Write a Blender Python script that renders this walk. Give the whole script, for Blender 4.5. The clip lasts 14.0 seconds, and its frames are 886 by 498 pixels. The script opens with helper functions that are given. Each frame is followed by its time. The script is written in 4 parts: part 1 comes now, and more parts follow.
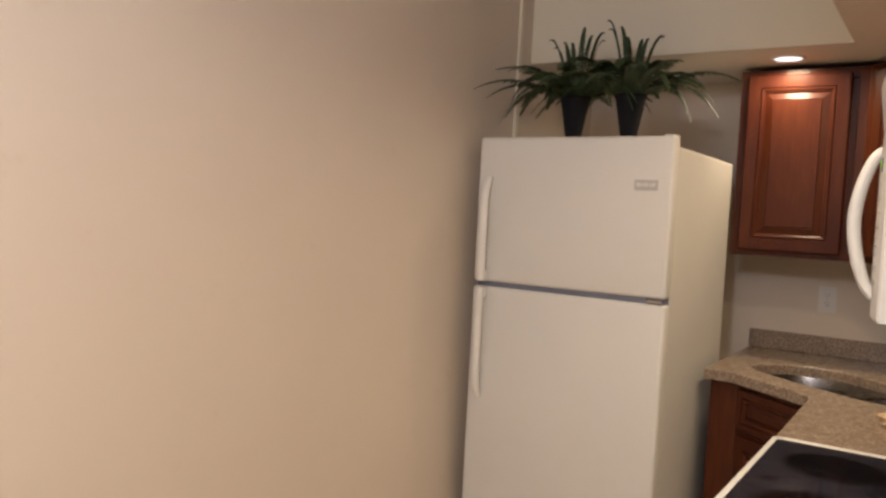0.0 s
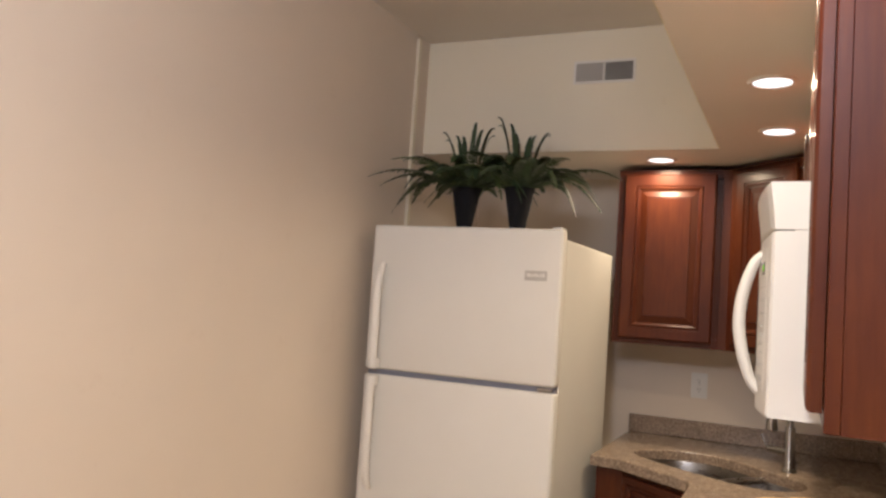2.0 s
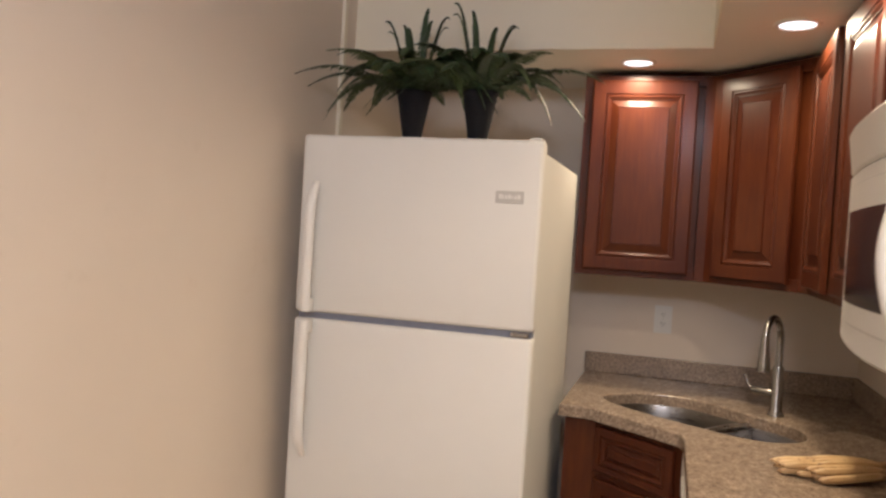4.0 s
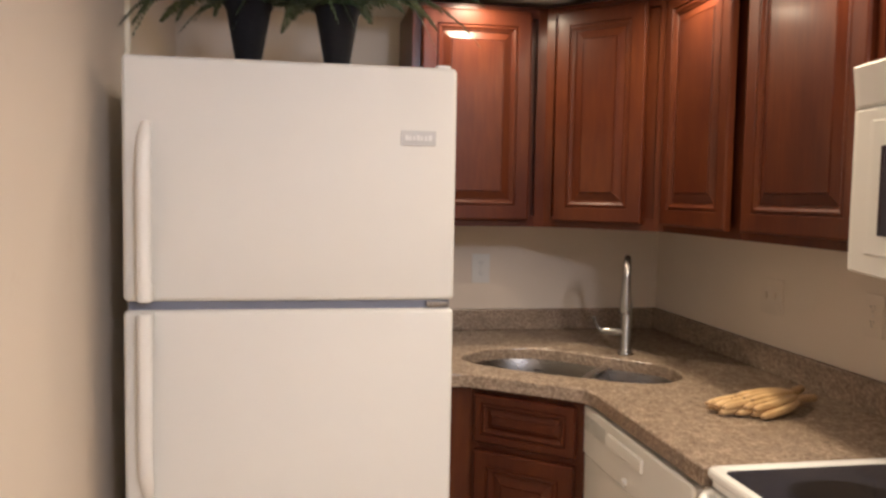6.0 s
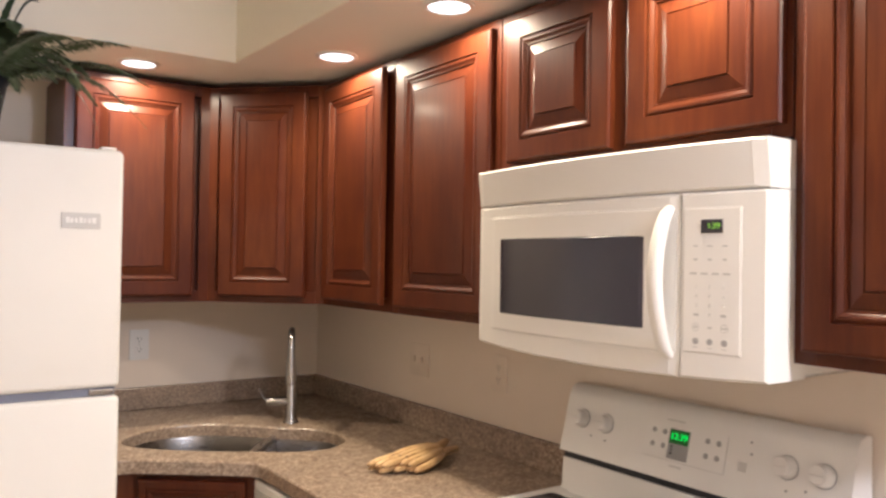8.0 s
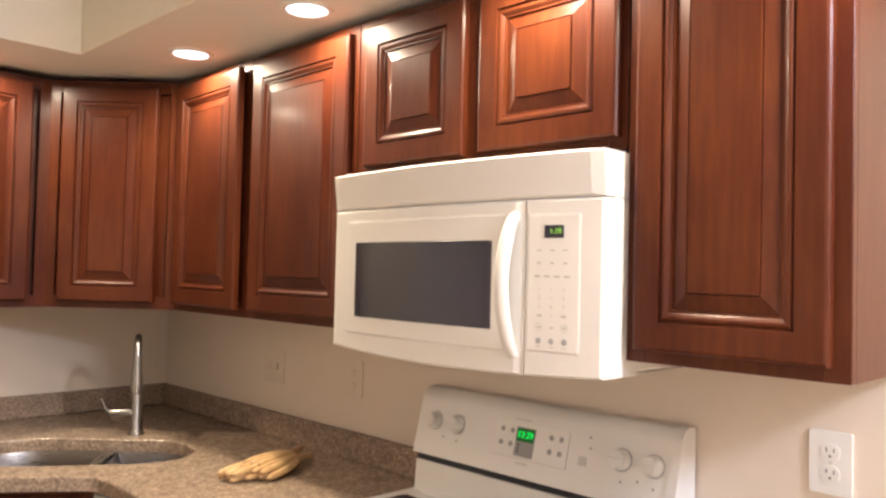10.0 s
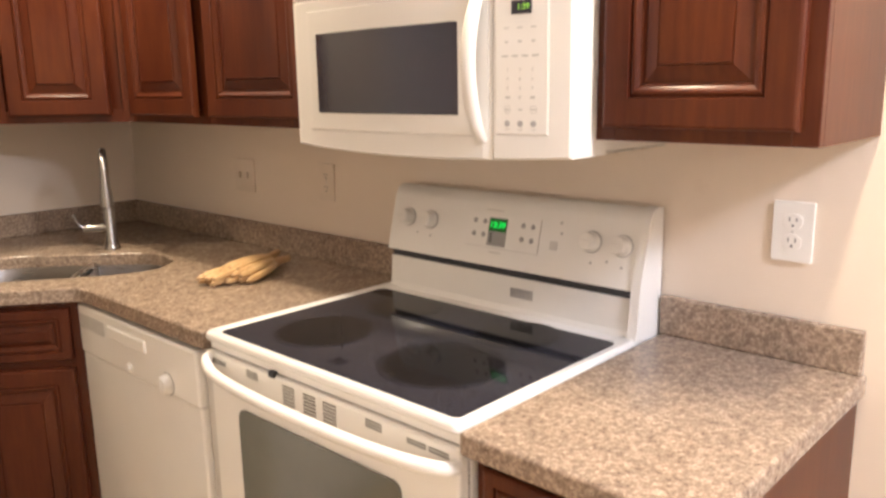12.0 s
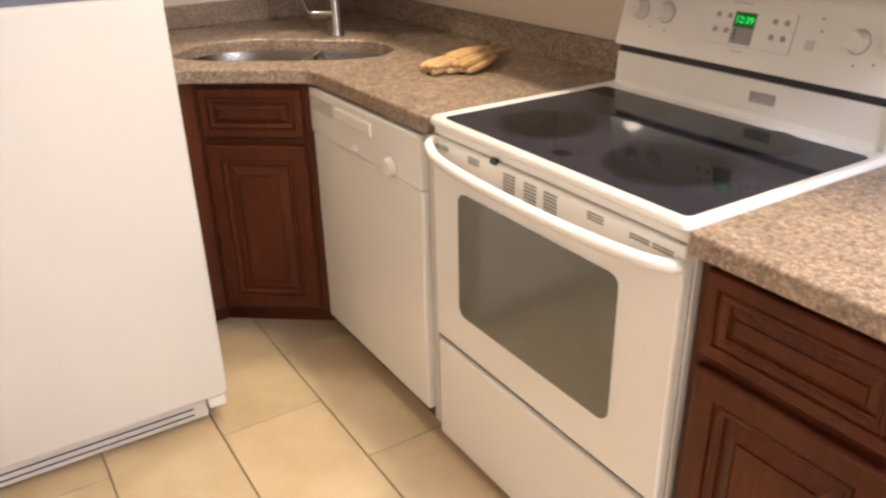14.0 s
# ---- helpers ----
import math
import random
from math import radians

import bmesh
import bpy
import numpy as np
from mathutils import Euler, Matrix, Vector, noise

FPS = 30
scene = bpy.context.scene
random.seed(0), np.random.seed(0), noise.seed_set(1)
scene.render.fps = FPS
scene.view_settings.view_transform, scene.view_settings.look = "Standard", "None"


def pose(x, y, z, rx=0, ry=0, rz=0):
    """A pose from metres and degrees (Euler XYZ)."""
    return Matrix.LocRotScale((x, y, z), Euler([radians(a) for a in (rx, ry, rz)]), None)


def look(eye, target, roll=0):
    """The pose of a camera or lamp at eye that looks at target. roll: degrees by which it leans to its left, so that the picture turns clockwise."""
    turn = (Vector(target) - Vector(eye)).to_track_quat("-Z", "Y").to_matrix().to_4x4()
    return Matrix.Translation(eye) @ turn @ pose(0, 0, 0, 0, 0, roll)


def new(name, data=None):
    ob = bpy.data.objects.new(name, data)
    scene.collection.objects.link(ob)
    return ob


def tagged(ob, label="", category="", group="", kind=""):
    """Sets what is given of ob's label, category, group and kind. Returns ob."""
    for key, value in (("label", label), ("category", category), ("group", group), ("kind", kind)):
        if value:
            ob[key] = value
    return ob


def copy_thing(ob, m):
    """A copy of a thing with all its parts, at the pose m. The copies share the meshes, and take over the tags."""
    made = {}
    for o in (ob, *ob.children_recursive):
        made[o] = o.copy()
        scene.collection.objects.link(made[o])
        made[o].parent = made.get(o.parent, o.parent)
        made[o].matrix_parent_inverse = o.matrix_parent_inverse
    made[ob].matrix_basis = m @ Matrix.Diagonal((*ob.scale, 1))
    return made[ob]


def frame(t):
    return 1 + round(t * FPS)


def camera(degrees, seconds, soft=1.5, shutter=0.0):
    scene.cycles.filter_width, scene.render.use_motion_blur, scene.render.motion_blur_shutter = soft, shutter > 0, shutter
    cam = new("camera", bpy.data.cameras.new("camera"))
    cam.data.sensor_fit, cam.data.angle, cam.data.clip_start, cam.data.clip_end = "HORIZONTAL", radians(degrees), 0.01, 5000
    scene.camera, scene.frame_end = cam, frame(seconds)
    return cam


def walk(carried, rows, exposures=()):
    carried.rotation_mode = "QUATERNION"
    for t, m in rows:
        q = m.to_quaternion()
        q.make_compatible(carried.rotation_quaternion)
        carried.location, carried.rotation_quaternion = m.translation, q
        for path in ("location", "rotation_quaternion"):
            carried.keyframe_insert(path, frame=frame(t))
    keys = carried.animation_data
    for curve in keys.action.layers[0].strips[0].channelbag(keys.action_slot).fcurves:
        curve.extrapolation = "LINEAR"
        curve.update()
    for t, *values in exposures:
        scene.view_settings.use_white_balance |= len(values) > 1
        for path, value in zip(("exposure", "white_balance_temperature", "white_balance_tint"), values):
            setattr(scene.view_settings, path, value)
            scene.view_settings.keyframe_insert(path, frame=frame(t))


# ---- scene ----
cam = camera(59.1, 14.0, 2.6, 0.3)
PATH = [
    (0, (0.021, -0.118, 1.453), (-1.077, 1.551, 1.36), 3.1),
    (0.5, (0.002, -0.129, 1.461), (-1.045, 1.574, 1.407), 3.6),
    (1, (-0.009, -0.155, 1.465), (-0.991, 1.587, 1.427), 3.8),
    (1.5, (-0.015, -0.139, 1.478), (-0.854, 1.675, 1.542), 5.7),
    (2, (-0.033, -0.151, 1.475), (-0.867, 1.663, 1.606), 3.9),
    (2.2, (-0.028, -0.159, 1.491), (-0.868, 1.654, 1.574), 3.3),
    (4.3, (-0.527, 0.371, 1.461), (-1.081, 2.293, 1.417), 3.7),
    (4.5, (-0.613, 0.43, 1.437), (-1.164, 2.352, 1.395), 4.1),
    (5, (-0.837, 0.5, 1.471), (-1.026, 2.488, 1.376), 3.3),
    (5.5, (-1.026, 0.574, 1.464), (-0.801, 2.56, 1.382), 2.7),
    (6, (-1.136, 0.642, 1.451), (-0.789, 2.607, 1.314), 1.0),
    (6.5, (-1.228, 0.652, 1.454), (-0.45, 2.482, 1.241), 0.9),
    (7, (-1.23, 0.619, 1.473), (-0.284, 2.377, 1.349), 2.0),
    (7.5, (-1.225, 0.572, 1.494), (-0.188, 2.282, 1.472), 1.6),
    (8, (-1.219, 0.55, 1.508), (-0.072, 2.187, 1.535), 0.9),
    (8.5, (-1.213, 0.538, 1.508), (0.059, 2.081, 1.564), 1.3),
    (8.7, (-1.216, 0.527, 1.511), (0.084, 2.045, 1.592), 1.0),
    (10.8, (-1.206, 0.522, 1.488), (0.294, 1.845, 1.448), 0.5),
    (11, (-1.189, 0.519, 1.488), (0.292, 1.857, 1.36), -0.6),
    (11.5, (-1.192, 0.524, 1.464), (0.252, 1.883, 1.202), -0.5),
    (12, (-1.193, 0.53, 1.443), (0.236, 1.868, 1.034), -1.0),
    (12.5, (-1.194, 0.533, 1.424), (0.172, 1.88, 0.86), -1.2),
    (13, (-1.201, 0.541, 1.405), (0.08, 1.899, 0.688), -1.0),
    (13.5, (-1.222, 0.557, 1.401), (-0.122, 2.01, 0.578), -1.8),
    (14, (-1.238, 0.573, 1.398), (-0.28, 2.109, 0.548), -1.3),
]
EXPOSURES = [(t, stops, kelvin, 14) for t, stops, kelvin in (
    (0.0, -1.12, 5740), (1.0, -1.08, 5660), (2.0, -0.88, 5580), (4.5, -0.76, 5440), (5.5, -0.62, 5430), (6.5, -0.50, 5340), (8.0, -0.22, 5190),
    (11.0, -0.01, 5380), (12.5, -0.02, 5370), (14.0, -0.15, 5280))]
walk(cam, [(t, look(eye, target, roll)) for t, eye, target, roll in PATH], EXPOSURES)

# ---- world, lights, exposure ----
world = bpy.data.worlds.new("world")
scene.world = world
world.use_nodes = True
world.node_tree.nodes["Background"].inputs[0].default_value = (0.9, 0.85, 0.75, 1)
world.node_tree.nodes["Background"].inputs[1].default_value = 0.0

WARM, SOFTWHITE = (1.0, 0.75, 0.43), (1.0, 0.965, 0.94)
# The last can is unseen, added to brighten the tall cabinet's end and wall.
CANS = [(-0.585, 3.188), (-0.117, 2.71), (-0.12, 2.11), (-0.12, 1.43), (-0.12, 0.76)]
SOFFIT = 2.13
CEIL = 2.64
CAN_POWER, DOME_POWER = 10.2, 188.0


def disk_lamp(name, place, size, power, colour, spread=180):
    data = bpy.data.lights.new(name, "AREA")
    data.shape, data.size, data.energy, data.color = "DISK", size, power, colour
    data.spread = radians(spread)
    ob = new(name, data)
    ob.location = place
    return ob


for cx, cy in CANS:
    disk_lamp("can_lamp", (cx, cy, SOFFIT - 0.012), 0.09, CAN_POWER, WARM, 170)
# Dome lamp out of view, added to light walls and appliances from behind.
UNSEEN_DOMES = [(-0.28, -0.80)]
for dx, dy in UNSEEN_DOMES:
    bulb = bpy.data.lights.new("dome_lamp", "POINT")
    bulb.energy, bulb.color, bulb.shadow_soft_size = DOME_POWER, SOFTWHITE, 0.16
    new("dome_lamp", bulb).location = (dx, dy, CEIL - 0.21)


# ---- materials ----
def make(name):
    m = bpy.data.materials.new(name)
    m.use_nodes = True
    nt = m.node_tree
    return m, nt, nt.nodes["Principled BSDF"]


def coords(nt, scale=(1, 1, 1)):
    tc = nt.nodes.new("ShaderNodeTexCoord")
    mp = nt.nodes.new("ShaderNodeMapping")
    mp.inputs["Scale"].default_value = scale
    nt.links.new(tc.outputs["Object"], mp.inputs["Vector"])
    return mp.outputs["Vector"]


def noise_tex(nt, vec, scale, detail=4, rough=0.55):
    n = nt.nodes.new("ShaderNodeTexNoise")
    n.inputs["Scale"].default_value, n.inputs["Detail"].default_value, n.inputs["Roughness"].default_value = scale, detail, rough
    nt.links.new(vec, n.inputs["Vector"])
    return n.outputs["Fac"]


def ramp(nt, fac, stops):
    r = nt.nodes.new("ShaderNodeValToRGB")
    e = r.color_ramp.elements
    while len(e) < len(stops):
        e.new(0.5)
    for k, (p, c) in enumerate(stops):
        e[k].position, e[k].color = p, (*c, 1)
    nt.links.new(fac, r.inputs["Fac"])
    return r.outputs["Color"]


def mix(nt, a, b, fac, kind="MIX"):
    m = nt.nodes.new("ShaderNodeMix")
    m.data_type, m.blend_type = "RGBA", kind
    for sock, v in ((m.inputs["Factor"], fac), (m.inputs["A"], a), (m.inputs["B"], b)):
        if isinstance(v, (int, float)):
            sock.default_value = v
        elif isinstance(v, tuple):
            sock.default_value = (*v, 1)
        else:
            nt.links.new(v, sock)
    return m.outputs["Result"]


def bump(nt, bsdf, height, strength, distance):
    b = nt.nodes.new("ShaderNodeBump")
    b.inputs["Strength"].default_value, b.inputs["Distance"].default_value = strength, distance
    nt.links.new(height, b.inputs["Height"])
    nt.links.new(b.outputs["Normal"], bsdf.inputs["Normal"])


def plain(name, colour, rough=0.5, metal=0.0, coat=0.0, var=0.06, scale=6.0, grain=0.0, grain_scale=400.0, coat_rough=0.12):
    """One surface with soft blotches, uneven gloss and, where wanted, a fine grain."""
    m, nt, b = make(name)
    v = coords(nt)
    f = noise_tex(nt, v, scale)
    lo, hi = tuple(c * (1 - var) for c in colour), tuple(min(1, c * (1 + var)) for c in colour)
    nt.links.new(ramp(nt, f, [(0.3, lo), (0.7, hi)]), b.inputs["Base Color"])
    f2 = noise_tex(nt, v, scale * 7)
    nt.links.new(ramp(nt, f2, [(0.3, (rough * 0.96,) * 3), (0.7, (min(1, rough * 1.04),) * 3)]), b.inputs["Roughness"])
    b.inputs["Metallic"].default_value, b.inputs["Coat Weight"].default_value = metal, coat
    b.inputs["Coat Roughness"].default_value = coat_rough
    if grain:
        bump(nt, b, noise_tex(nt, v, grain_scale, 2), grain, 0.001)
    return m


def paint(name, colour):
    """Rolled wall paint: orange-peel relief, faint scuffs."""
    m, nt, b = make(name)
    v = coords(nt)
    big = ramp(nt, noise_tex(nt, v, 1.3, 3), [(0.3, tuple(c * 0.955 for c in colour)), (0.7, colour)])
    scuff = ramp(nt, noise_tex(nt, v, 7, 6, 0.7), [(0.62, (1, 1, 1)), (0.8, (0.94, 0.92, 0.9))])
    nt.links.new(mix(nt, big, scuff, 1.0, "MULTIPLY"), b.inputs["Base Color"])
    b.inputs["Roughness"].default_value = 0.62
    bump(nt, b, noise_tex(nt, v, 260, 3), 0.18, 0.002)
    return m


def cherry(name, sc):
    """Red-brown stained cherry with a satin lacquer; the grain runs along the axis with the small scale."""
    m, nt, b = make(name)
    v = coords(nt, sc)
    fine = noise_tex(nt, v, 3.2, 8, 0.62)
    broad = noise_tex(nt, coords(nt, (1, 1, 0.45)), 4.2, 4)
    c1 = ramp(nt, fine, [(0.25, (0.064, 0.0132, 0.0053)), (0.5, (0.083, 0.0200, 0.0062)), (0.78, (0.106, 0.0302, 0.0076))])
    c2 = ramp(nt, broad, [(0.32, (0.58, 0.50, 0.58)), (0.68, (1.08, 1.13, 1.02))])
    nt.links.new(mix(nt, c1, c2, 1.0, "MULTIPLY"), b.inputs["Base Color"])
    b.inputs["Roughness"].default_value, b.inputs["Specular IOR Level"].default_value = 0.38, 0.17
    b.inputs["Coat Weight"].default_value, b.inputs["Coat Roughness"].default_value = 0.11, 0.17
    bump(nt, b, fine, 0.06, 0.001)
    return m


def speckled(name):
    """Brown and beige mottled laminate counter."""
    m, nt, b = make(name)
    v = coords(nt)
    n1, n2, n3 = noise_tex(nt, v, 112, 5, 0.72), noise_tex(nt, v, 210, 3, 0.65), noise_tex(nt, v, 22, 3)
    c = ramp(nt, n1, [(0.30, (0.143, 0.101, 0.073)), (0.45, (0.246, 0.185, 0.135)), (0.56, (0.358, 0.281, 0.209)), (0.70, (0.505, 0.42, 0.325))])
    d = ramp(nt, n2, [(0.3, (0.72, 0.69, 0.67)), (0.5, (1, 1, 1)), (0.72, (1.15, 1.12, 1.1))])
    e = ramp(nt, n3, [(0.3, (0.8, 0.78, 0.76)), (0.7, (1.08, 1.06, 1.04))])
    nt.links.new(mix(nt, mix(nt, c, d, 1.0, "MULTIPLY"), e, 1.0, "MULTIPLY"), b.inputs["Base Color"])
    b.inputs["Roughness"].default_value = 0.27
    bump(nt, b, n2, 0.04, 0.001)
    return m


def ceramic_tile(name):
    m, nt, b = make(name)
    v = coords(nt)
    info = nt.nodes.new("ShaderNodeObjectInfo")
    f = noise_tex(nt, v, 5, 6, 0.6)
    c = ramp(nt, f, [(0.3, (0.49, 0.365, 0.205)), (0.55, (0.57, 0.445, 0.265)), (0.75, (0.62, 0.50, 0.315))])
    r = ramp(nt, info.outputs["Random"], [(0.0, (0.93, 0.92, 0.9)), (1.0, (1.03, 1.02, 1.0))])
    nt.links.new(mix(nt, c, r, 1.0, "MULTIPLY"), b.inputs["Base Color"])
    b.inputs["Roughness"].default_value = 0.36
    bump(nt, b, noise_tex(nt, v, 60, 4), 0.05, 0.002)
    return m


def brushed(name, colour, rough, sc):
    m, nt, b = make(name)
    f = noise_tex(nt, coords(nt, sc), 20, 4)
    nt.links.new(ramp(nt, f, [(0.3, tuple(c * 0.88 for c in colour)), (0.7, colour)]), b.inputs["Base Color"])
    nt.links.new(ramp(nt, f, [(0.3, (rough * 0.8,) * 3), (0.7, (rough * 1.25,) * 3)]), b.inputs["Roughness"])
    b.inputs["Metallic"].default_value = 1.0
    return m


def glowing(name, colour, strength):
    m, nt, b = make(name)
    b.inputs["Base Color"].default_value = (*colour, 1)
    b.inputs["Emission Color"].default_value, b.inputs["Emission Strength"].default_value = (*colour, 1), strength
    return m


def hob_glass(name, shade=1.0):
    """Black ceramic glass with grey specks; shade darkens the printed burner rings."""
    m, nt, b = make(name)
    v = coords(nt)
    f = noise_tex(nt, v, 300, 3, 0.72)
    stops = [(0.46, (0.012, 0.012, 0.017)), (0.58, (0.032, 0.0315, 0.043)), (0.72, (0.12, 0.118, 0.145))]
    nt.links.new(ramp(nt, f, [(p, tuple(c * shade for c in col)) for p, col in stops]), b.inputs["Base Color"])
    b.inputs["Specular IOR Level"].default_value = 0.13
    smear = noise_tex(nt, v, 9, 4)
    nt.links.new(ramp(nt, smear, [(0.3, (0.035,) * 3), (0.7, (0.075,) * 3)]), b.inputs["Roughness"])
    return m


def leafy(name, colour):
    m, nt, b = make(name)
    v = coords(nt)
    f = noise_tex(nt, v, 26, 4)
    nt.links.new(ramp(nt, f, [(0.3, tuple(c * 0.55 for c in colour)), (0.7, tuple(c * 1.25 for c in colour))]), b.inputs["Base Color"])
    b.inputs["Roughness"].default_value = 0.5
    return m


def banana_skin(name):
    m, nt, b = make(name)
    v = coords(nt)
    base = ramp(nt, noise_tex(nt, v, 22, 4), [(0.3, (0.52, 0.33, 0.14)), (0.7, (0.66, 0.46, 0.22))])
    spots = ramp(nt, noise_tex(nt, v, 110, 3), [(0.62, (1, 1, 1)), (0.74, (0.45, 0.33, 0.22))])
    nt.links.new(mix(nt, base, spots, 1.0, "MULTIPLY"), b.inputs["Base Color"])
    b.inputs["Roughness"].default_value = 0.42
    return m


WALL = paint("cream_wall_paint", (0.725, 0.63, 0.515))
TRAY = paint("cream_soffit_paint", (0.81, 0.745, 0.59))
CEILING = paint("ceiling_paint", (0.78, 0.725, 0.655))
WOODV = cherry("cherry_upright_grain", (26, 26, 2.2))
WOODX = cherry("cherry_side_grain", (2.2, 26, 26))
COUNTER = speckled("mottled_laminate")
TILE = ceramic_tile("beige_floor_tile")
GROUT = plain("grout", (0.26, 0.20, 0.14), 0.85, var=0.15, scale=20)
WHITE = plain("white_enamel", (0.79, 0.77, 0.722), 0.34, coat=0.6, var=0.015, coat_rough=0.05)
FRIDGE = plain("textured_white_steel", (0.68, 0.662, 0.612), 0.62, coat=0.0, var=0.02, scale=3, grain=0.12, grain_scale=330)
PLASTIC = plain("white_plastic", (0.76, 0.74, 0.69), 0.36, var=0.02)
MWHITE = plain("microwave_white", (0.68, 0.66, 0.612), 0.42, coat=0.0, var=0.008, scale=3)
ALMOND = plain("almond_plastic", (0.69, 0.60, 0.49), 0.55)
BADGEGREY = plain("badge_grey", (0.47, 0.45, 0.41), 0.3)
GREYPRINT = plain("grey_print", (0.34, 0.33, 0.32), 0.5)
VENTGREY = plain("vent_shadow_grey", (0.25, 0.24, 0.215), 0.7)
KEYPRINT = plain("soft_grey_print", (0.43, 0.42, 0.39), 0.5)
PALEPRINT = plain("pale_print", (0.58, 0.56, 0.52), 0.4)
DARKGAP = plain("dark_gap", (0.03, 0.03, 0.035), 0.6)
GASKET = plain("blue_grey_gasket", (0.16, 0.17, 0.22), 0.6)
MWGLASS = plain("dark_microwave_window", (0.030, 0.027, 0.038), 0.16, coat=0.1)
OVENGLASS = plain("grey_oven_window", (0.12, 0.122, 0.10), 0.09, coat=0.5)
HOB = hob_glass("speckled_hob_glass")
RING = hob_glass("burner_print", 0.2)
RINGEDGE = hob_glass("burner_edge_print", 0.55)
# The sink's steel in two tones: dark bowls, pale divider.
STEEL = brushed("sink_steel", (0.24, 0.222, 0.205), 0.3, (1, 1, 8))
BRIGHTSTEEL = brushed("pale_sink_steel", (0.60, 0.57, 0.53), 0.28, (1, 1, 8))
NICKEL = brushed("brushed_nickel", (0.36, 0.345, 0.33), 0.22, (30, 30, 2))
BLACKVASE = plain("black_ceramic", (0.003, 0.0028, 0.0048), 0.9, var=0.3)
SOIL = plain("dark_moss", (0.03, 0.028, 0.015), 0.9, var=0.4, scale=40)
FERN = leafy("fern_green", (0.036, 0.066, 0.025))
FERNPALE = leafy("fern_pale_green", (0.075, 0.11, 0.038))
BANANA = banana_skin("ripe_banana")
STEM = plain("banana_stem", (0.34, 0.21, 0.095), 0.7, var=0.3, scale=30)
LENS = glowing("lamp_lens", (1.0, 0.93, 0.82), 3.5)
GREEN = glowing("green_digits", (0.05, 1.0, 0.08), 0.9)
DIMGREEN = glowing("dim_green_digits", (0.25, 0.6, 0.05), 0.25)
GREENPANE = glowing("green_clock_pane", (0.004, 0.12, 0.008), 0.22)
BADGE = brushed("badge_metal", (0.6, 0.6, 0.58), 0.3, (4, 4, 30))


# ---- mesh helpers ----
def part(name, bm, material, parent=None, label="", smooth=False):
    """Links a bmesh, given in world places, as one mesh object under a thing or a part."""
    me = bpy.data.meshes.new(name)
    bmesh.ops.recalc_face_normals(bm, faces=bm.faces)
    bm.to_mesh(me)
    bm.free()
    me.materials.append(material)
    if smooth:
        me.polygons.foreach_set("use_smooth", [True] * len(me.polygons))
        me.set_sharp_from_angle(angle=radians(40))
    ob = new(name, me)
    if parent is not None:
        ob.parent = parent
        if parent.type == "EMPTY":
            ob.matrix_parent_inverse = parent.matrix_basis.inverted()
    if label:
        tagged(ob, label)
    return ob


def thing(name, place, label, category, group="", kind=""):
    ob = new(name)
    ob.location = place
    ob.empty_display_size = 0.1
    return tagged(ob, label, category, group, kind)


def box(bm, x0, x1, y0, y1, z0, z1, bev=0.0, seg=2, m=None):
    g = bmesh.ops.create_cube(bm, size=1.0)
    vs = g["verts"]
    bmesh.ops.scale(bm, vec=(x1 - x0, y1 - y0, z1 - z0), verts=vs)
    bmesh.ops.translate(bm, vec=((x0 + x1) / 2, (y0 + y1) / 2, (z0 + z1) / 2), verts=vs)
    if m is not None:
        bmesh.ops.transform(bm, matrix=m, verts=vs)
    if bev:
        es = list({e for v in vs for e in v.link_edges})
        bmesh.ops.bevel(bm, geom=es, offset=bev, segments=seg, affect="EDGES", profile=0.5)
    return bm


def boxed(*a, **k):
    return box(bmesh.new(), *a, **k)


def loft(bm, rings, cap0=True, cap1=True, close=True):
    rows = [[bm.verts.new(p) for p in r] for r in rings]
    n = len(rows[0])
    for a, b in zip(rows, rows[1:]):
        for k in range(n if close else n - 1):
            q = (k + 1) % n
            bm.faces.new((a[k], a[q], b[q], b[k]))
    if cap0:
        bm.faces.new(rows[0])
    if cap1:
        bm.faces.new(rows[-1])
    return bm


def lathe(bm, profile, n=24, m=None, cap0=True, cap1=True):
    rings = []
    for r, z in profile:
        ring = [Vector((r * math.cos(2 * math.pi * k / n), r * math.sin(2 * math.pi * k / n), z)) for k in range(n)]
        rings.append([m @ p for p in ring] if m is not None else ring)
    return loft(bm, rings, cap0, cap1)


def tube(bm, pts, radii, n=12, flat=1.0):
    """A round or flattened bar along a line of points."""
    pts = [Vector(p) for p in pts]
    rings = []
    side = None
    for k, p in enumerate(pts):
        d = (pts[min(k + 1, len(pts) - 1)] - pts[max(k - 1, 0)]).normalized()
        if side is None:
            ref = Vector((0, 0, 1)) if abs(d.z) < 0.9 else Vector((1, 0, 0))
            side = d.cross(ref).normalized()
        side = (side - d * side.dot(d)).normalized()
        up = side.cross(d)
        r = radii[k] if isinstance(radii, (list, tuple)) else radii
        rings.append([p + side * (r * math.cos(2 * math.pi * j / n)) + up * (r * flat * math.sin(2 * math.pi * j / n)) for j in range(n)])
    return loft(bm, rings)


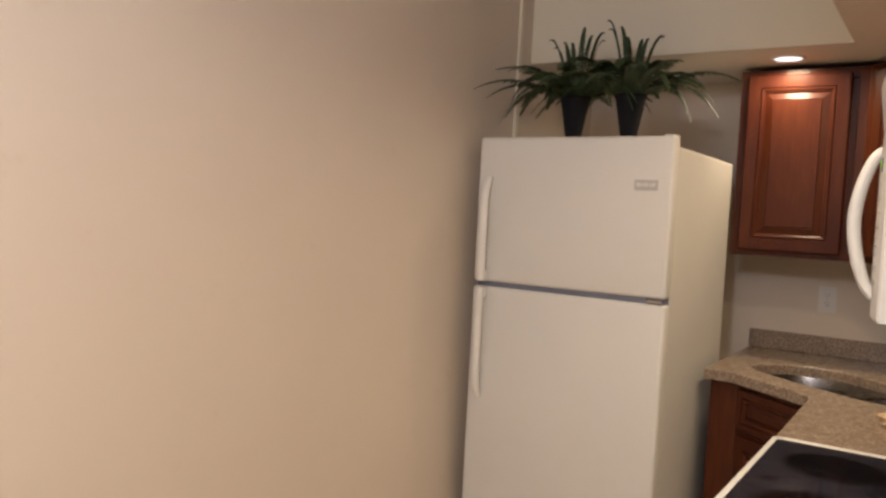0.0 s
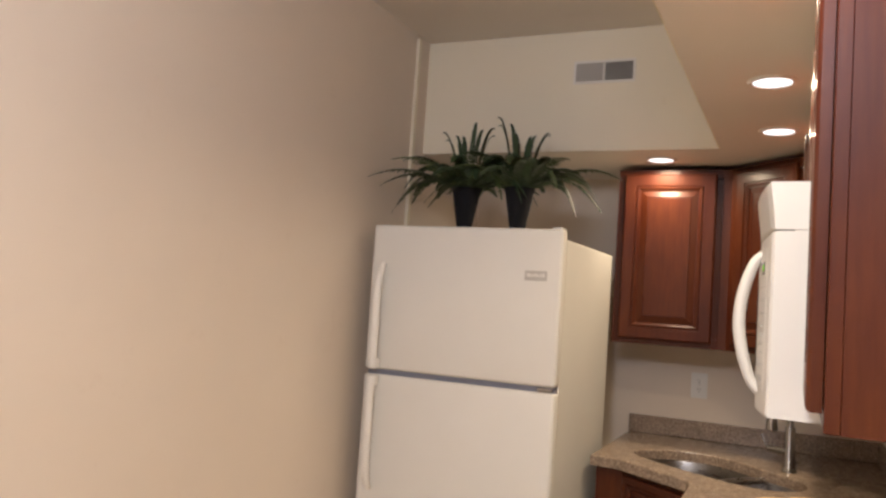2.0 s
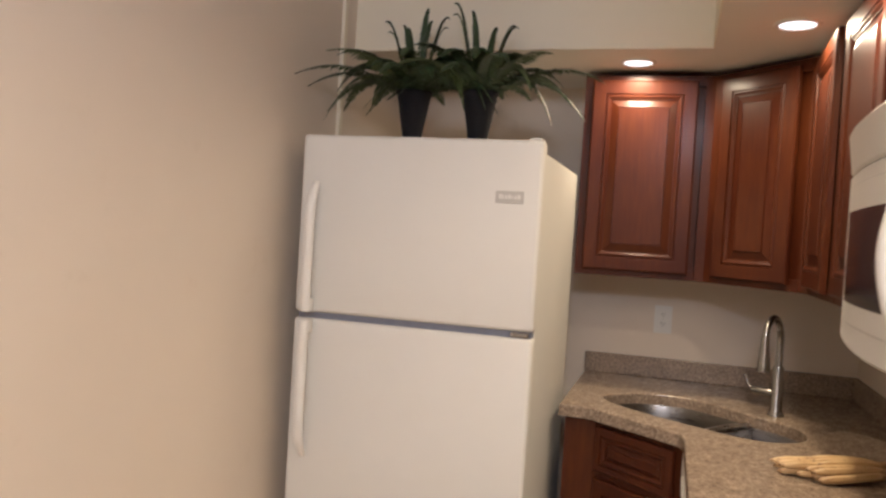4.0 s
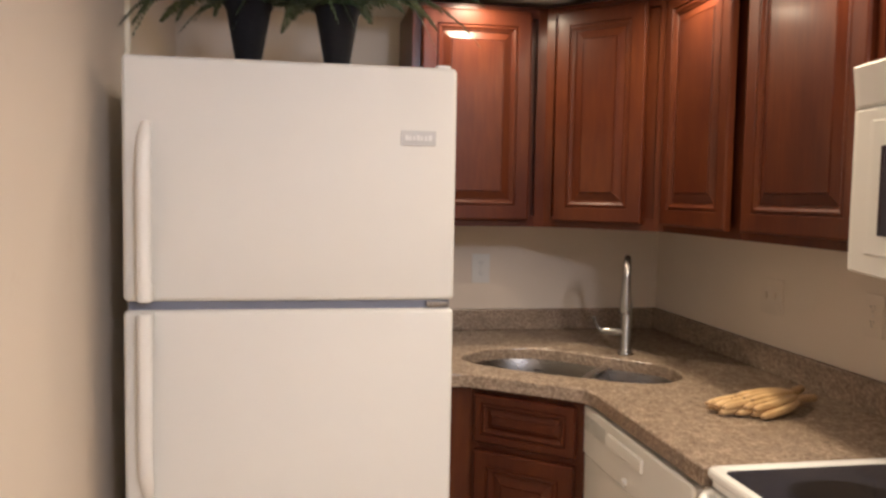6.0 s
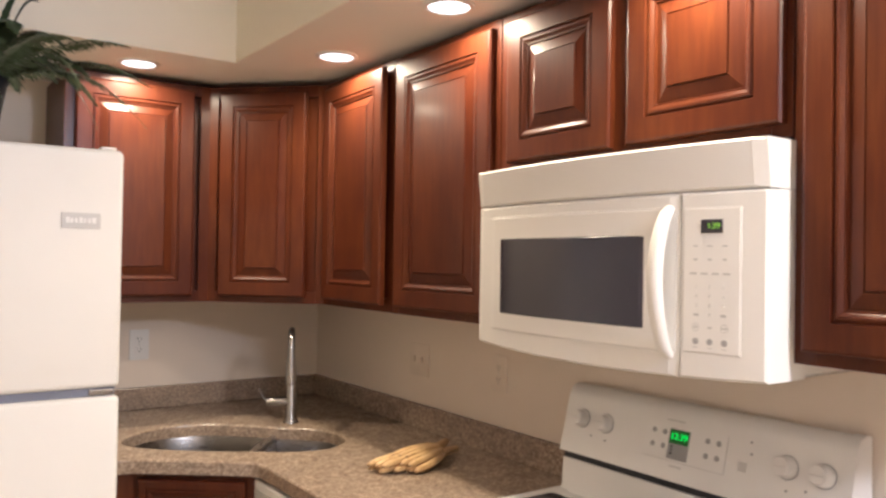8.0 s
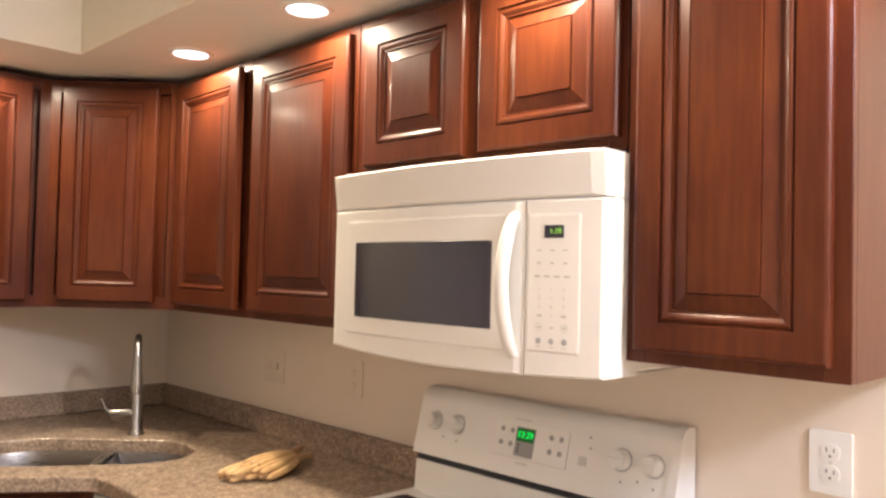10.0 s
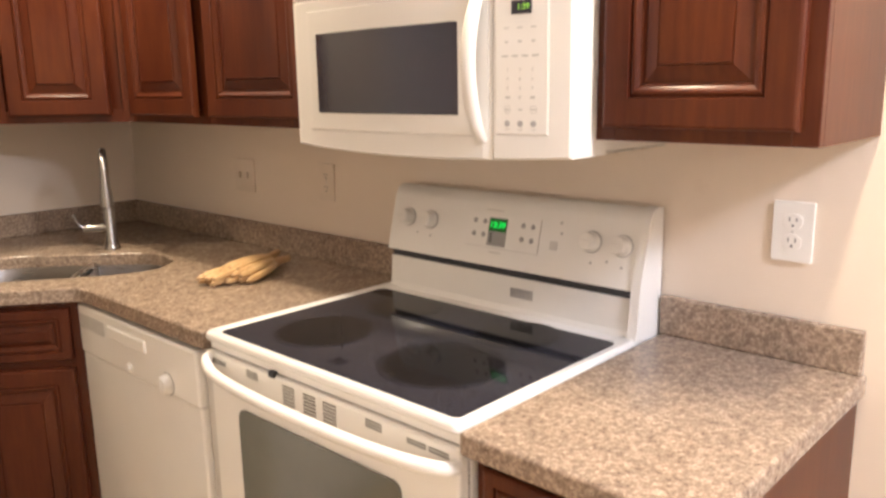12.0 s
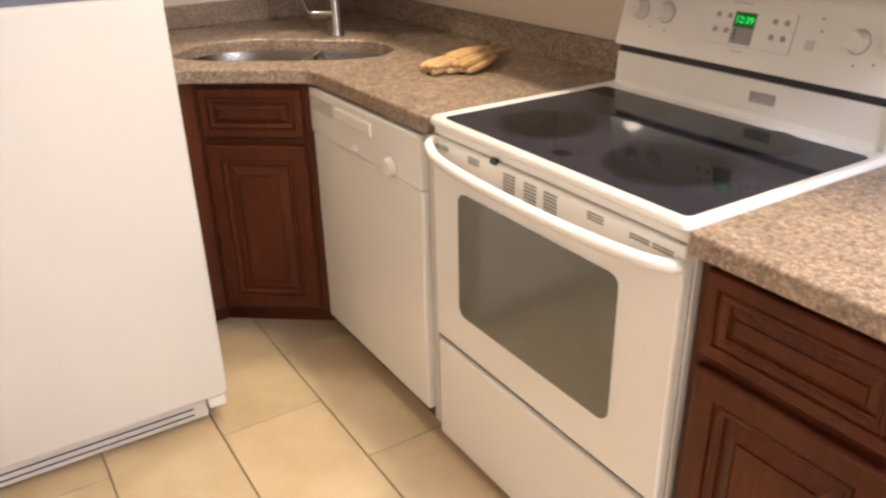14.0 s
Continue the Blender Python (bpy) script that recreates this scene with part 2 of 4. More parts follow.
def spline(pts, n=8):
    """Points of a smooth line through pts."""
    pts = [Vector(p) for p in pts]
    out = []
    for k in range(len(pts) - 1):
        p0, p1, p2, p3 = pts[max(k - 1, 0)], pts[k], pts[k + 1], pts[min(k + 2, len(pts) - 1)]
        for j in range(n):
            t = j / n
            out.append(0.5 * ((2 * p1) + (p2 - p0) * t + (2 * p0 - 5 * p1 + 4 * p2 - p3) * t * t + (3 * p1 - p0 - 3 * p2 + p3) * t ** 3))
    return out + [pts[-1]]


def prism(bm, outline, z0, z1, bev=0.0):
    """An upright block over a flat outline."""
    low = [bm.verts.new((x, y, z0)) for x, y in outline]
    top = [bm.verts.new((x, y, z1)) for x, y in outline]
    n = len(outline)
    for k in range(n):
        bm.faces.new((low[k], low[(k + 1) % n], top[(k + 1) % n], top[k]))
    bm.faces.new(low)
    f = bm.faces.new(top)
    if bev:
        bmesh.ops.bevel(bm, geom=list(f.edges), offset=bev, segments=2, affect="EDGES", profile=0.5)
    return bm


def rounded(w, h, r, n=5):
    """Outline of a rounded rectangle about the origin."""
    out = []
    for cx, cy, a0 in ((w / 2 - r, h / 2 - r, 0), (-w / 2 + r, h / 2 - r, 90), (-w / 2 + r, -h / 2 + r, 180), (w / 2 - r, -h / 2 + r, 270)):
        for k in range(n + 1):
            a = radians(a0 + 90 * k / n)
            out.append((cx + r * math.cos(a), cy + r * math.sin(a)))
    return out


def words(name, text, size, m, material, parent):
    """Raised lettering, as a mesh, lying in the plane of m."""
    cu = bpy.data.curves.new(name, "FONT")
    cu.body, cu.size, cu.extrude, cu.align_x, cu.align_y = text, size, 0.0004, "CENTER", "CENTER"
    tmp = bpy.data.objects.new(name, cu)
    me = bpy.data.meshes.new_from_object(tmp)
    bpy.data.objects.remove(tmp)
    me.transform(m)
    me.materials.append(material)
    ob = new(name, me)
    ob.parent = parent
    if parent.type == "EMPTY":
        ob.matrix_parent_inverse = parent.matrix_basis.inverted()
    return ob


# ---- plan ----
XR, XL, YB, YF = 0.31, -1.61, 3.69, -3.4     # inner faces of the walls
YT, XT = 2.992, -0.331                         # inner edges of the lowered ceiling
YS = 0.30                                     # its near end
T = 0.12


def wall(name, label, *b):
    return tagged(part(name, boxed(*b), WALL), label, "wall", kind="structure")


wall("wall_left", "smooth cream painted wall beside the refrigerator", XL - T, XL, YF, YB, 0, CEIL + 0.02)
wall("wall_right", "cream painted wall behind the stove", XR, XR + T, YF, YB, 0, CEIL + 0.02)
wall("wall_back", "cream painted wall behind the sink", XL - T, XR + T, YB, YB + T, 0, CEIL + 0.02)
wall("wall_front", "plain cream wall closing the room", XL - T, XR + T, YF - T, YF, 0, CEIL + 0.02)
tagged(part("ceiling", boxed(XL, XR, YF, YT, CEIL, CEIL + 0.1), CEILING), "flat painted upper ceiling", "ceiling", kind="structure")
bm = bmesh.new()
prism(bm, [(XL, YT), (XT, YT), (XT, YS), (XR, YS), (XR, YB), (XL, YB)], SOFFIT, CEIL + 0.004)
tagged(part("soffit", bm, CEILING), "lowered painted ceiling with recessed lights", "ceiling", kind="structure")

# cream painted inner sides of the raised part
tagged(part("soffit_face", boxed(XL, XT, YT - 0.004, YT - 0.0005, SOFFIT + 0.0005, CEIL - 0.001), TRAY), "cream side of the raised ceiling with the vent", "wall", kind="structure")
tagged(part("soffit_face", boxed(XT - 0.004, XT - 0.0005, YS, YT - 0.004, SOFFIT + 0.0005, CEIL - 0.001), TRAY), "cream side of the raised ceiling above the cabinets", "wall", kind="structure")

# floor bed and baseboards
floor = tagged(part("floor", boxed(XL, XR, YF, YB, -0.08, -0.006), GROUT), "beige ceramic tile floor with dark grout", "floor", kind="structure")
for nm, b in (("baseboard", (XL, XL + 0.012, YF, 2.45, 0, 0.09)), ("baseboard", (XR - 0.012, XR, YF, 0.86, 0, 0.09))):
    tagged(part(nm, boxed(*b, bev=0.003), PLASTIC), "white painted baseboard", "baseboard", kind="structure")

# cable cover up the left wall
race = thing("cable_cover", (XL, 2.868, 0), "narrow cream cable cover running up the wall", "cable cover")
part("channel", boxed(XL, XL + 0.014, 2.853, 2.883, 0.0, CEIL - 0.02, bev=0.004), TRAY, race)


# ---- cabinets ----
def panel_door(name, w, h, m, parent, rail=0.055):
    """A raised-panel door: mitred frame with a stepped bead, and a bevelled field. Front faces local -y."""
    def rect(i, d):
        return [m @ Vector(p) for p in ((i, -d, i), (w - i, -d, i), (w - i, -d, h - i), (i, -d, h - i))]
    r = rail
    fr = [(0, 0), (0, 0.014), (0.003, 0.018), (0.007, 0.0195), (r - 0.0055, 0.0195), (r - 0.004, 0.0145), (r - 0.002, 0.0145), (r, 0.0165), (r + 0.002, 0.0185), (r + 0.006, 0.0185),
          (r + 0.010, 0.016), (r + 0.013, 0.0135), (r + 0.016, 0.0135), (r + 0.018, 0.008)]
    door = part(name, loft(bmesh.new(), [rect(*a) for a in fr], True, False), WOODV, parent)
    e = r + 0.015
    k = min(1.0, (min(w, h) / 2 - e) * 0.62 / 0.036)
    pn = [(e + k * a, d) for a, d in ((0, 0.004), (0, 0.0085), (0.006, 0.0095), (0.0295, 0.0165), (0.0305, 0.0148), (0.032, 0.0148), (0.033, 0.0185), (0.036, 0.0185))]
    part("panel", loft(bmesh.new(), [rect(*a) for a in pn]), WOODV, door)
    return door


def face_frame(outer, holes_z, m, parent, stile=0.04):
    """Stiles and rails on a cabinet's front. outer: width, bottom, top; holes_z: rail centres between."""
    w, z0, z1 = outer
    part("face_frame", box(box(box(box(bmesh.new(), 0, stile, -0.019, 0, z0, z1, 0.0015, 1, m), w - stile, w, -0.019, 0, z0, z1, 0.0015, 1, m),
                               stile, w - stile, -0.0185, 0, z0, z0 + stile, 0, 1, m), stile, w - stile, -0.0185, 0, z1 - stile, z1, 0, 1, m), WOODV, parent)
    for z in holes_z:
        part("rail", boxed(stile, w - stile, -0.0185, 0, z - 0.015, z + 0.015, m=m), WOODX, parent)


UB, UT = 1.346, 2.108      # bottom and top of the wall cabinets
FX, FY = -0.002, 3.312     # their front planes
DOORS = "wall cabinet doors"


def wall_cabinet(label, outline, corner, turn, width, z0, z1, doors, swing=0.0):
    """outline: the box behind the frame. corner: the front's left foot. doors: (from, width) along the front."""
    c = thing("wall_cabinet", (*corner, z0), label, "cabinet", "wall cabinets")
    part("body", prism(bmesh.new(), outline, z0, z1), WOODV, c)
    m = pose(*corner, 0, 0, 0, turn)
    face_frame((width, z0, z1), [], m, c)
    if len(doors) > 1:
        mid = (doors[0][0] + doors[0][1] + doors[1][0]) / 2
        part("centre_stile", boxed(mid - 0.03, mid + 0.03, -0.0185, 0, z0 + 0.04, z1 - 0.04, m=m), WOODV, c)
    for at, w in doors:
        panel_door("door", w, z1 - z0 - 0.045, m @ pose(at, -0.0205, z0 + 0.022, 0, 0, -swing), c)
    return c


S = 0.019
CX, CY = FX + S, FY + S                       # planes behind the face frames
wall_cabinet("cherry raised-panel wall cabinet above the counter by the sink", [(-0.782, YB), (-0.782, CY), (-0.302, CY), (-0.302, YB)], (-0.782, CY), 0, 0.480, UB, UT, [(0.030, 0.386)])
wall_cabinet("cherry diagonal corner wall cabinet over the sink", [(-0.299, YB), (-0.299, CY), (CX, 3.008), (XR, 3.008), (XR, YB)], (-0.299, CY), -math.degrees(math.atan2(CY - 3.008, CX + 0.299)),
             math.hypot(CY - 3.008, CX + 0.299), UB, UT, [(0.054, 0.322)])
wall_cabinet("cherry raised-panel wall cabinet with its door slightly ajar", [(XR, 3.005), (CX, 3.005), (CX, 2.541), (XR, 2.541)], (CX, 3.005), -90, 0.464, UB, UT, [(0.020, 0.416)], 1.8)
wall_cabinet("cherry raised-panel wall cabinet beside the microwave", [(XR, 2.538), (CX, 2.538), (CX, 2.047), (XR, 2.047)], (CX, 2.538), -90, 0.491, UB, UT, [(0.024, 0.446)])
wall_cabinet("short cherry two-door cabinet above the microwave", [(XR, 2.044), (CX, 2.044), (CX, 1.279), (XR, 1.279)], (CX, 2.044), -90, 0.765, 1.7215, UT, [(0.040, 0.332), (0.416, 0.338)])
wall_cabinet("tall cherry raised-panel wall cabinet with plain end panel", [(XR, 1.276), (CX, 1.276), (CX, 0.903), (XR, 0.903)], (CX, 1.276), -90, 0.373, UB, UT, [(0.024, 0.324)])


def base_cabinet(label, outline, corner, turn, width, toe, top=0.874):
    c = thing("base_cabinet", (*corner, 0), label, "cabinet", "base cabinets")
    part("body", prism(bmesh.new(), outline, 0.10, top), WOODV, c)
    part("toe_kick", prism(bmesh.new(), toe, 0.0, 0.099), WOODX, c)
    m = pose(*corner, 0, 0, 0, turn)
    face_frame((width, 0.10, 0.874), [0.688], m, c)
    dw = width - 0.05
    panel_door("drawer_front", dw, 0.150, m @ pose(0.025, -0.0205, 0.704), c, 0.030)
    panel_door("door", dw, 0.562, m @ pose(0.025, -0.0205, 0.118), c, 0.05)
    return c


sa, sb = (-0.625, 2.972), (-0.335, 2.742)
ang = math.degrees(math.atan2(sb[1] - sa[1], sb[0] - sa[0]))
sc = base_cabinet("dark cherry diagonal sink base cabinet with drawer front", [(-0.735, YB), (-0.735, 2.972), sa, sb, (-0.05, 2.742), (XR, 3.0), (XR, YB)], sa, ang, math.hypot(sb[0] - sa[0], sb[1] - sa[1]),
             [(-0.735, YB), (-0.735, 3.05), (-0.60, 3.05), (-0.29, 2.81), (0.1, 2.81), (0.1, YB)], 0.66)
part("side_panel", boxed(-0.735, -0.72, 2.973, YB, 0.66, 0.874), WOODV, sc)
part("corner_stile", boxed(-0.735, -0.626, 2.953, 2.972, 0.10, 0.874), WOODV, sc)
rb = base_cabinet("dark cherry base cabinet at the end of the counter", [(XR, 1.289), (-0.291, 1.289), (-0.291, 0.905), (XR, 0.905)], (-0.291, 1.289), -90, 0.384,
                  [(XR, 1.289), (-0.235, 1.289), (-0.235, 0.908), (XR, 0.908)])
# White spot at the drawer's lower corner, standing for a hinge.
part("bumper", lathe(bmesh.new(), [(0.0028, 0), (0.0028, 0.002), (0.0015, 0.0026)], 10, pose(-0.332, 0.934, 0.700, 0, -90, 0)), PALEPRINT, rb, "small white hinge spot")
part("end_panel", boxed(-0.312, XR, 0.898, 0.9045, 0.0, 0.874, bev=0.002), WOODV, rb)


# ---- counters ----
SO, SU, SV = Vector((-0.30, 3.038)), Vector((0.82, -0.57)), Vector((0.57, 0.82))
RIM = [(p.x, p.y) for p in spline([(-0.345, -0.03, 0), (-0.30, 0.11, 0), (-0.16, 0.195, 0), (0.02, 0.18, 0), (0.12, 0.155, 0), (0.20, 0.15, 0), (0.30, 0.11, 0), (0.365, 0, 0), (0.34, -0.11, 0),
                                   (0.25, -0.165, 0), (0.1, -0.174, 0), (-0.1, -0.174, 0), (-0.25, -0.15, 0), (-0.325, -0.1, 0), (-0.345, -0.03, 0)], 4)][:-1]


def on_sink(u, v):
    q = SO + SU * u + SV * v
    return (q.x, q.y)


def cut(loop, side, at):
    """The part of a flat loop with side * u above side * at."""
    out = []
    for (u0, v0), (u1, v1) in zip(loop, loop[1:] + loop[:1]):
        a, b = side * (u0 - at), side * (u1 - at)
        if a >= 0:
            out.append((u0, v0))
        if a * b < 0:
            f = a / (a - b)
            out.append((u0 + (u1 - u0) * f, v0 + (v1 - v0) * f))
    return out


HOLE = [on_sink(*q) for q in RIM]
BIG = [on_sink(*q) for q in cut(RIM, -1, 0.083)]
SMALL = [on_sink(*q) for q in cut(RIM, 1, 0.107)]
Z0, Z1 = 0.875, 0.915


def counter_slab(outline, holes):
    bm = bmesh.new()
    for loop in [outline] + holes:
        vs = [bm.verts.new((x, y, Z1)) for x, y in loop]
        for a, b in zip(vs, vs[1:] + vs[:1]):
            bm.edges.new((a, b))
    bmesh.ops.triangle_fill(bm, use_beauty=True, use_dissolve=False, edges=bm.edges[:])
    ex = bmesh.ops.extrude_face_region(bm, geom=bm.faces[:])
    bmesh.ops.translate(bm, vec=(0, 0, Z0 - Z1), verts=[v for v in ex["geom"] if isinstance(v, bmesh.types.BMVert)])
    bmesh.ops.recalc_face_normals(bm, faces=bm.faces)
    rim = [e for e in bm.edges if len(e.link_faces) == 2 and e.verts[0].co.z > Z1 - 1e-4 and e.verts[1].co.z > Z1 - 1e-4
           and abs(e.link_faces[0].normal.z - e.link_faces[1].normal.z) > 0.5]
    bmesh.ops.bevel(bm, geom=rim, offset=0.006, segments=3, affect="EDGES", profile=0.5)
    return bm


corner = [tuple(p.xy) for p in spline([(-0.73, 2.925, 0), (-0.655, 2.920, 0), (-0.60, 2.884, 0), (-0.41, 2.743, 0), (-0.362, 2.697, 0), (-0.350, 2.64, 0)], 4)]
main = thing("countertop", (-0.1, 2.9, Z0), "mottled brown laminate countertop with corner sink cutout", "countertop")
part("slab", counter_slab([(-0.755, YB), (-0.755, 2.925)] + corner + [(-0.346, 2.064), (XR, 2.064), (XR, YB)], [HOLE]), COUNTER, main)
part("backsplash", boxed(-0.755, XR - 0.02, YB - 0.02, YB, Z1, 0.9985, bev=0.004), COUNTER, main)
part("backsplash", boxed(XR - 0.02, XR, 2.064, YB, Z1, 0.999, bev=0.004), COUNTER, main)
end = thing("countertop", (0, 1.09, Z0), "short mottled brown laminate countertop beside the stove", "countertop")
part("slab", boxed(-0.354, XR, 0.886, 1.290, Z0, Z1, bev=0.006, seg=3), COUNTER, end)
part("backsplash", boxed(XR - 0.02, XR, 0.893, 1.290, Z1, 0.9985, bev=0.004), COUNTER, end)

# ---- sink and tap ----
sink = thing("kitchen_sink", (-0.3, 2.98, 0.7), "double bowl stainless steel undermount corner sink", "sink")


def bowl(loop, depth):
    cx, cy = sum(p[0] for p in loop) / len(loop), sum(p[1] for p in loop) / len(loop)
    rings = []
    for f, z in ((1.04, Z0 - 0.001), (1.012, Z0 - 0.001), (1.0, Z0 - 0.006), (0.97, Z0 - depth * 0.55), (0.94, Z0 - depth * 0.86), (0.86, Z0 - depth * 0.97), (0.7, Z0 - depth), (0.12, Z0 - depth - 0.006)):
        rings.append([(cx + (x - cx) * f, cy + (y - cy) * f, z) for x, y in loop])
    return loft(bmesh.new(), rings, False, True), (cx, cy, Z0 - depth)


for loop, dep in ((BIG, 0.17), (SMALL, 0.13)):
    bm, low = bowl(loop, dep)
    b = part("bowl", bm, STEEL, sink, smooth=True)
    part("drain", lathe(bmesh.new(), [(0.045, 0.0), (0.043, 0.004), (0.03, 0.002), (0.012, -0.004)], 20, pose(*low)), NICKEL, b, smooth=True)

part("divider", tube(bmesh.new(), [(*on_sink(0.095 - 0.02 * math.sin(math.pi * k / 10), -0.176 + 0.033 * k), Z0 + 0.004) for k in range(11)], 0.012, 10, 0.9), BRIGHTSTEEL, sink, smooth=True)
FB = Vector((-0.048, 3.155, Z1))
way = Vector((-0.42, -0.91, 0)).normalized()
tap = thing("kitchen_faucet", FB, "brushed nickel pull-down kitchen faucet with side lever", "faucet")
part("base", lathe(bmesh.new(), [(0.027, 0), (0.027, 0.006), (0.023, 0.012), (0.0195, 0.02), (0.0185, 0.16), (0.016, 0.17)], 20, Matrix.Translation(FB)), NICKEL, tap, smooth=True)
arch = spline([FB + Vector((0, 0, 0.16)), FB + Vector((0, 0, 0.27)), FB + way * 0.03 + Vector((0, 0, 0.322)), FB + way * 0.085 + Vector((0, 0, 0.338)),
               FB + way * 0.135 + Vector((0, 0, 0.313)), FB + way * 0.15 + Vector((0, 0, 0.272))], 6)
part("spout", tube(bmesh.new(), arch, 0.0112, 14), NICKEL, tap, smooth=True)
hd = FB + way * 0.15
part("spray_head", tube(bmesh.new(), [hd + Vector((0, 0, z)) for z in (0.285, 0.27, 0.235, 0.20, 0.172, 0.166, 0.163)], [0.0118, 0.0128, 0.0150, 0.0185, 0.0208, 0.0205, 0.0165], 16), NICKEL, tap, smooth=True)
side = Vector((-0.90, 0.43, 0))
hub = FB + Vector((0, 0, 0.075))
lev = part("lever_hub", tube(bmesh.new(), [hub, hub + side * 0.080, hub + side * 0.086], [0.015, 0.0145, 0.011], 14), NICKEL, tap, smooth=True)
part("lever", tube(bmesh.new(), spline([hub + side * 0.076, hub + side * 0.096 + Vector((0, 0, 0.014)), hub + side * 0.112 + Vector((0, 0, 0.050))], 5), [0.0045] * 9 + [0.0062, 0.0062], 10), NICKEL, lev, smooth=True)

# ---- bananas ----
bun = thing("banana_bunch", (0.0, 2.4, Z1), "two small bunches of ripe tan bananas lying on the counter", "bananas")
rnd = random.Random(4)
neck = Vector((0.118, 2.462, Z1 + 0.024))
along, across = Vector((-0.95, -0.31, 0)).normalized(), Vector((0.31, -0.95, 0)).normalized()
for layer, (count, lift, spread, reach, shift) in enumerate(((6, 0.0108, 0.0235, 0.262, 0.0), (5, 0.0250, 0.023, 0.240, -0.006), (3, 0.0355, 0.022, 0.185, -0.018))):
    for k in range(count):
        s = (k - (count - 1) / 2) * spread + shift
        start = neck + across * s * 0.30
        start.z = Z1 + 0.0125 + lift * 0.75
        tip = neck + along * (reach + rnd.uniform(-0.035, 0.015) - 0.022 * max(0, k - 2)) + across * (s * 1.0)
        tip.z = Z1 + lift
        midp = (start + tip) / 2 + across * (s * 0.22 + 0.004) + Vector((0, 0, 0.004))
        pts = spline([start, midp, tip], 6)
        n = len(pts)
        rad = [0.0105 * min(1.0, 0.45 + 2.4 * min(i / (n - 1), (1 - i / (n - 1)) * 1.6)) for i in range(n)]
        for q in pts:
            q.z = max(q.z, Z1 + 0.0105)
        fruit = part("banana", tube(bmesh.new(), pts, rad, 8), BANANA, bun, smooth=True)
        part("tip", tube(bmesh.new(), [tip, tip + along * 0.007], [0.005, 0.003], 6), STEM, fruit)
for k, dz in ((-1, 0.0), (1, 0.010)):
    part("stem", tube(bmesh.new(), [neck + Vector((-0.03, -0.01 + 0.01 * k, dz - 0.008)), neck + Vector((0.02, 0.016 * k + 0.004, dz)), neck + Vector((0.055, 0.03 * k + 0.012, dz + 0.004))], [0.02, 0.0125, 0.010], 8), STEM, bun, "brown woody stem", smooth=True)


# ---- refrigerator ----
fr = thing("refrigerator", (-1.165, 2.9, 0), "white top-freezer refrigerator with textured doors", "refrigerator")
FL, FR, F0 = -1.538, -0.784, 2.475
part("body", boxed(FL + 0.006, FR - 0.004, F0 + 0.065, 3.28, 0.05, 1.72, bev=0.006), FRIDGE, fr)
for name, z0, z1 in (("freezer_door", 1.200, 1.750), ("lower_door", 0.085, 1.180)):
    part(name, boxed(FL, FR, F0, F0 + 0.058, z0, z1, bev=0.012, seg=3), FRIDGE, fr, smooth=True)
part("gasket", boxed(FL + 0.012, FR - 0.012, F0 + 0.014, F0 + 0.066, 0.10, 1.735), GASKET, fr)
part("seam_rail", boxed(FL + 0.008, FR - 0.008, F0 + 0.020, F0 + 0.064, 1.174, 1.206), GASKET, fr)


def fridge_handle(z_far, z_root):
    """A long bowed grip, fixed at the seam end and at its far end."""
    x = FL + 0.053
    d = 1 if z_far > z_root else -1
    pts = spline([(x, F0 + 0.004, z_far), (x, F0 - 0.018, z_far - d * 0.03), (x, F0 - 0.034, z_far - d * 0.09), (x, F0 - 0.036, z_root + d * 0.12), (x, F0 - 0.034, z_root + d * 0.004)], 6)
    bm = tube(bmesh.new(), pts, [0.012 + 0.004 * min(1, i / 10) for i in range(len(pts))], 12, 0.8)
    box(bm, x - 0.014, x + 0.014, F0 - 0.038, F0 + 0.002, min(z_root, z_root + d * 0.04), max(z_root, z_root + d * 0.04), 0.005)
    return bm


part("handle", fridge_handle(1.60, 1.202), PLASTIC, fr, "white plastic handle", smooth=True)
part("handle", fridge_handle(0.752, 1.178), PLASTIC, fr, "white plastic handle", smooth=True)
bd = part("badge", boxed(-0.916, -0.834, F0 - 0.003, F0 + 0.001, 1.566, 1.601, bev=0.001), BADGEGREY, fr, "small silver name plate")
for k, w in enumerate((0.008, 0.006, 0.006, 0.007, 0.005, 0.006, 0.008)):
    x = -0.907 + 0.0092 * k
    part("letter_bar", boxed(x, x + w, F0 - 0.0042, F0 - 0.0025, 1.578, 1.5885 if k % 3 else 1.591), MWHITE, bd)
part("top_hinge", boxed(FR - 0.048, FR - 0.012, F0 + 0.020, F0 + 0.09, 1.7505, 1.759, bev=0.005), PLASTIC, fr)
part("middle_hinge", boxed(FR - 0.066, FR - 0.012, F0 + 0.004, F0 + 0.05, 1.183, 1.197, bev=0.003), NICKEL, fr, "metal hinge plate")
gr = part("toe_grille", boxed(FL + 0.015, FR - 0.06, F0 + 0.022, F0 + 0.062, 0.022, 0.080, bev=0.004), PALEPRINT, fr)
for k in range(2):
    part("grille_slot", boxed(FL + 0.04, FR - 0.10, F0 + 0.0195, F0 + 0.024, 0.038 + k * 0.02, 0.042 + k * 0.02), DARKGAP, gr)
part("bottom_hinge", boxed(FR - 0.058, FR - 0.008, F0 + 0.008, F0 + 0.06, 0.05, 0.0845, bev=0.004), PLASTIC, fr)
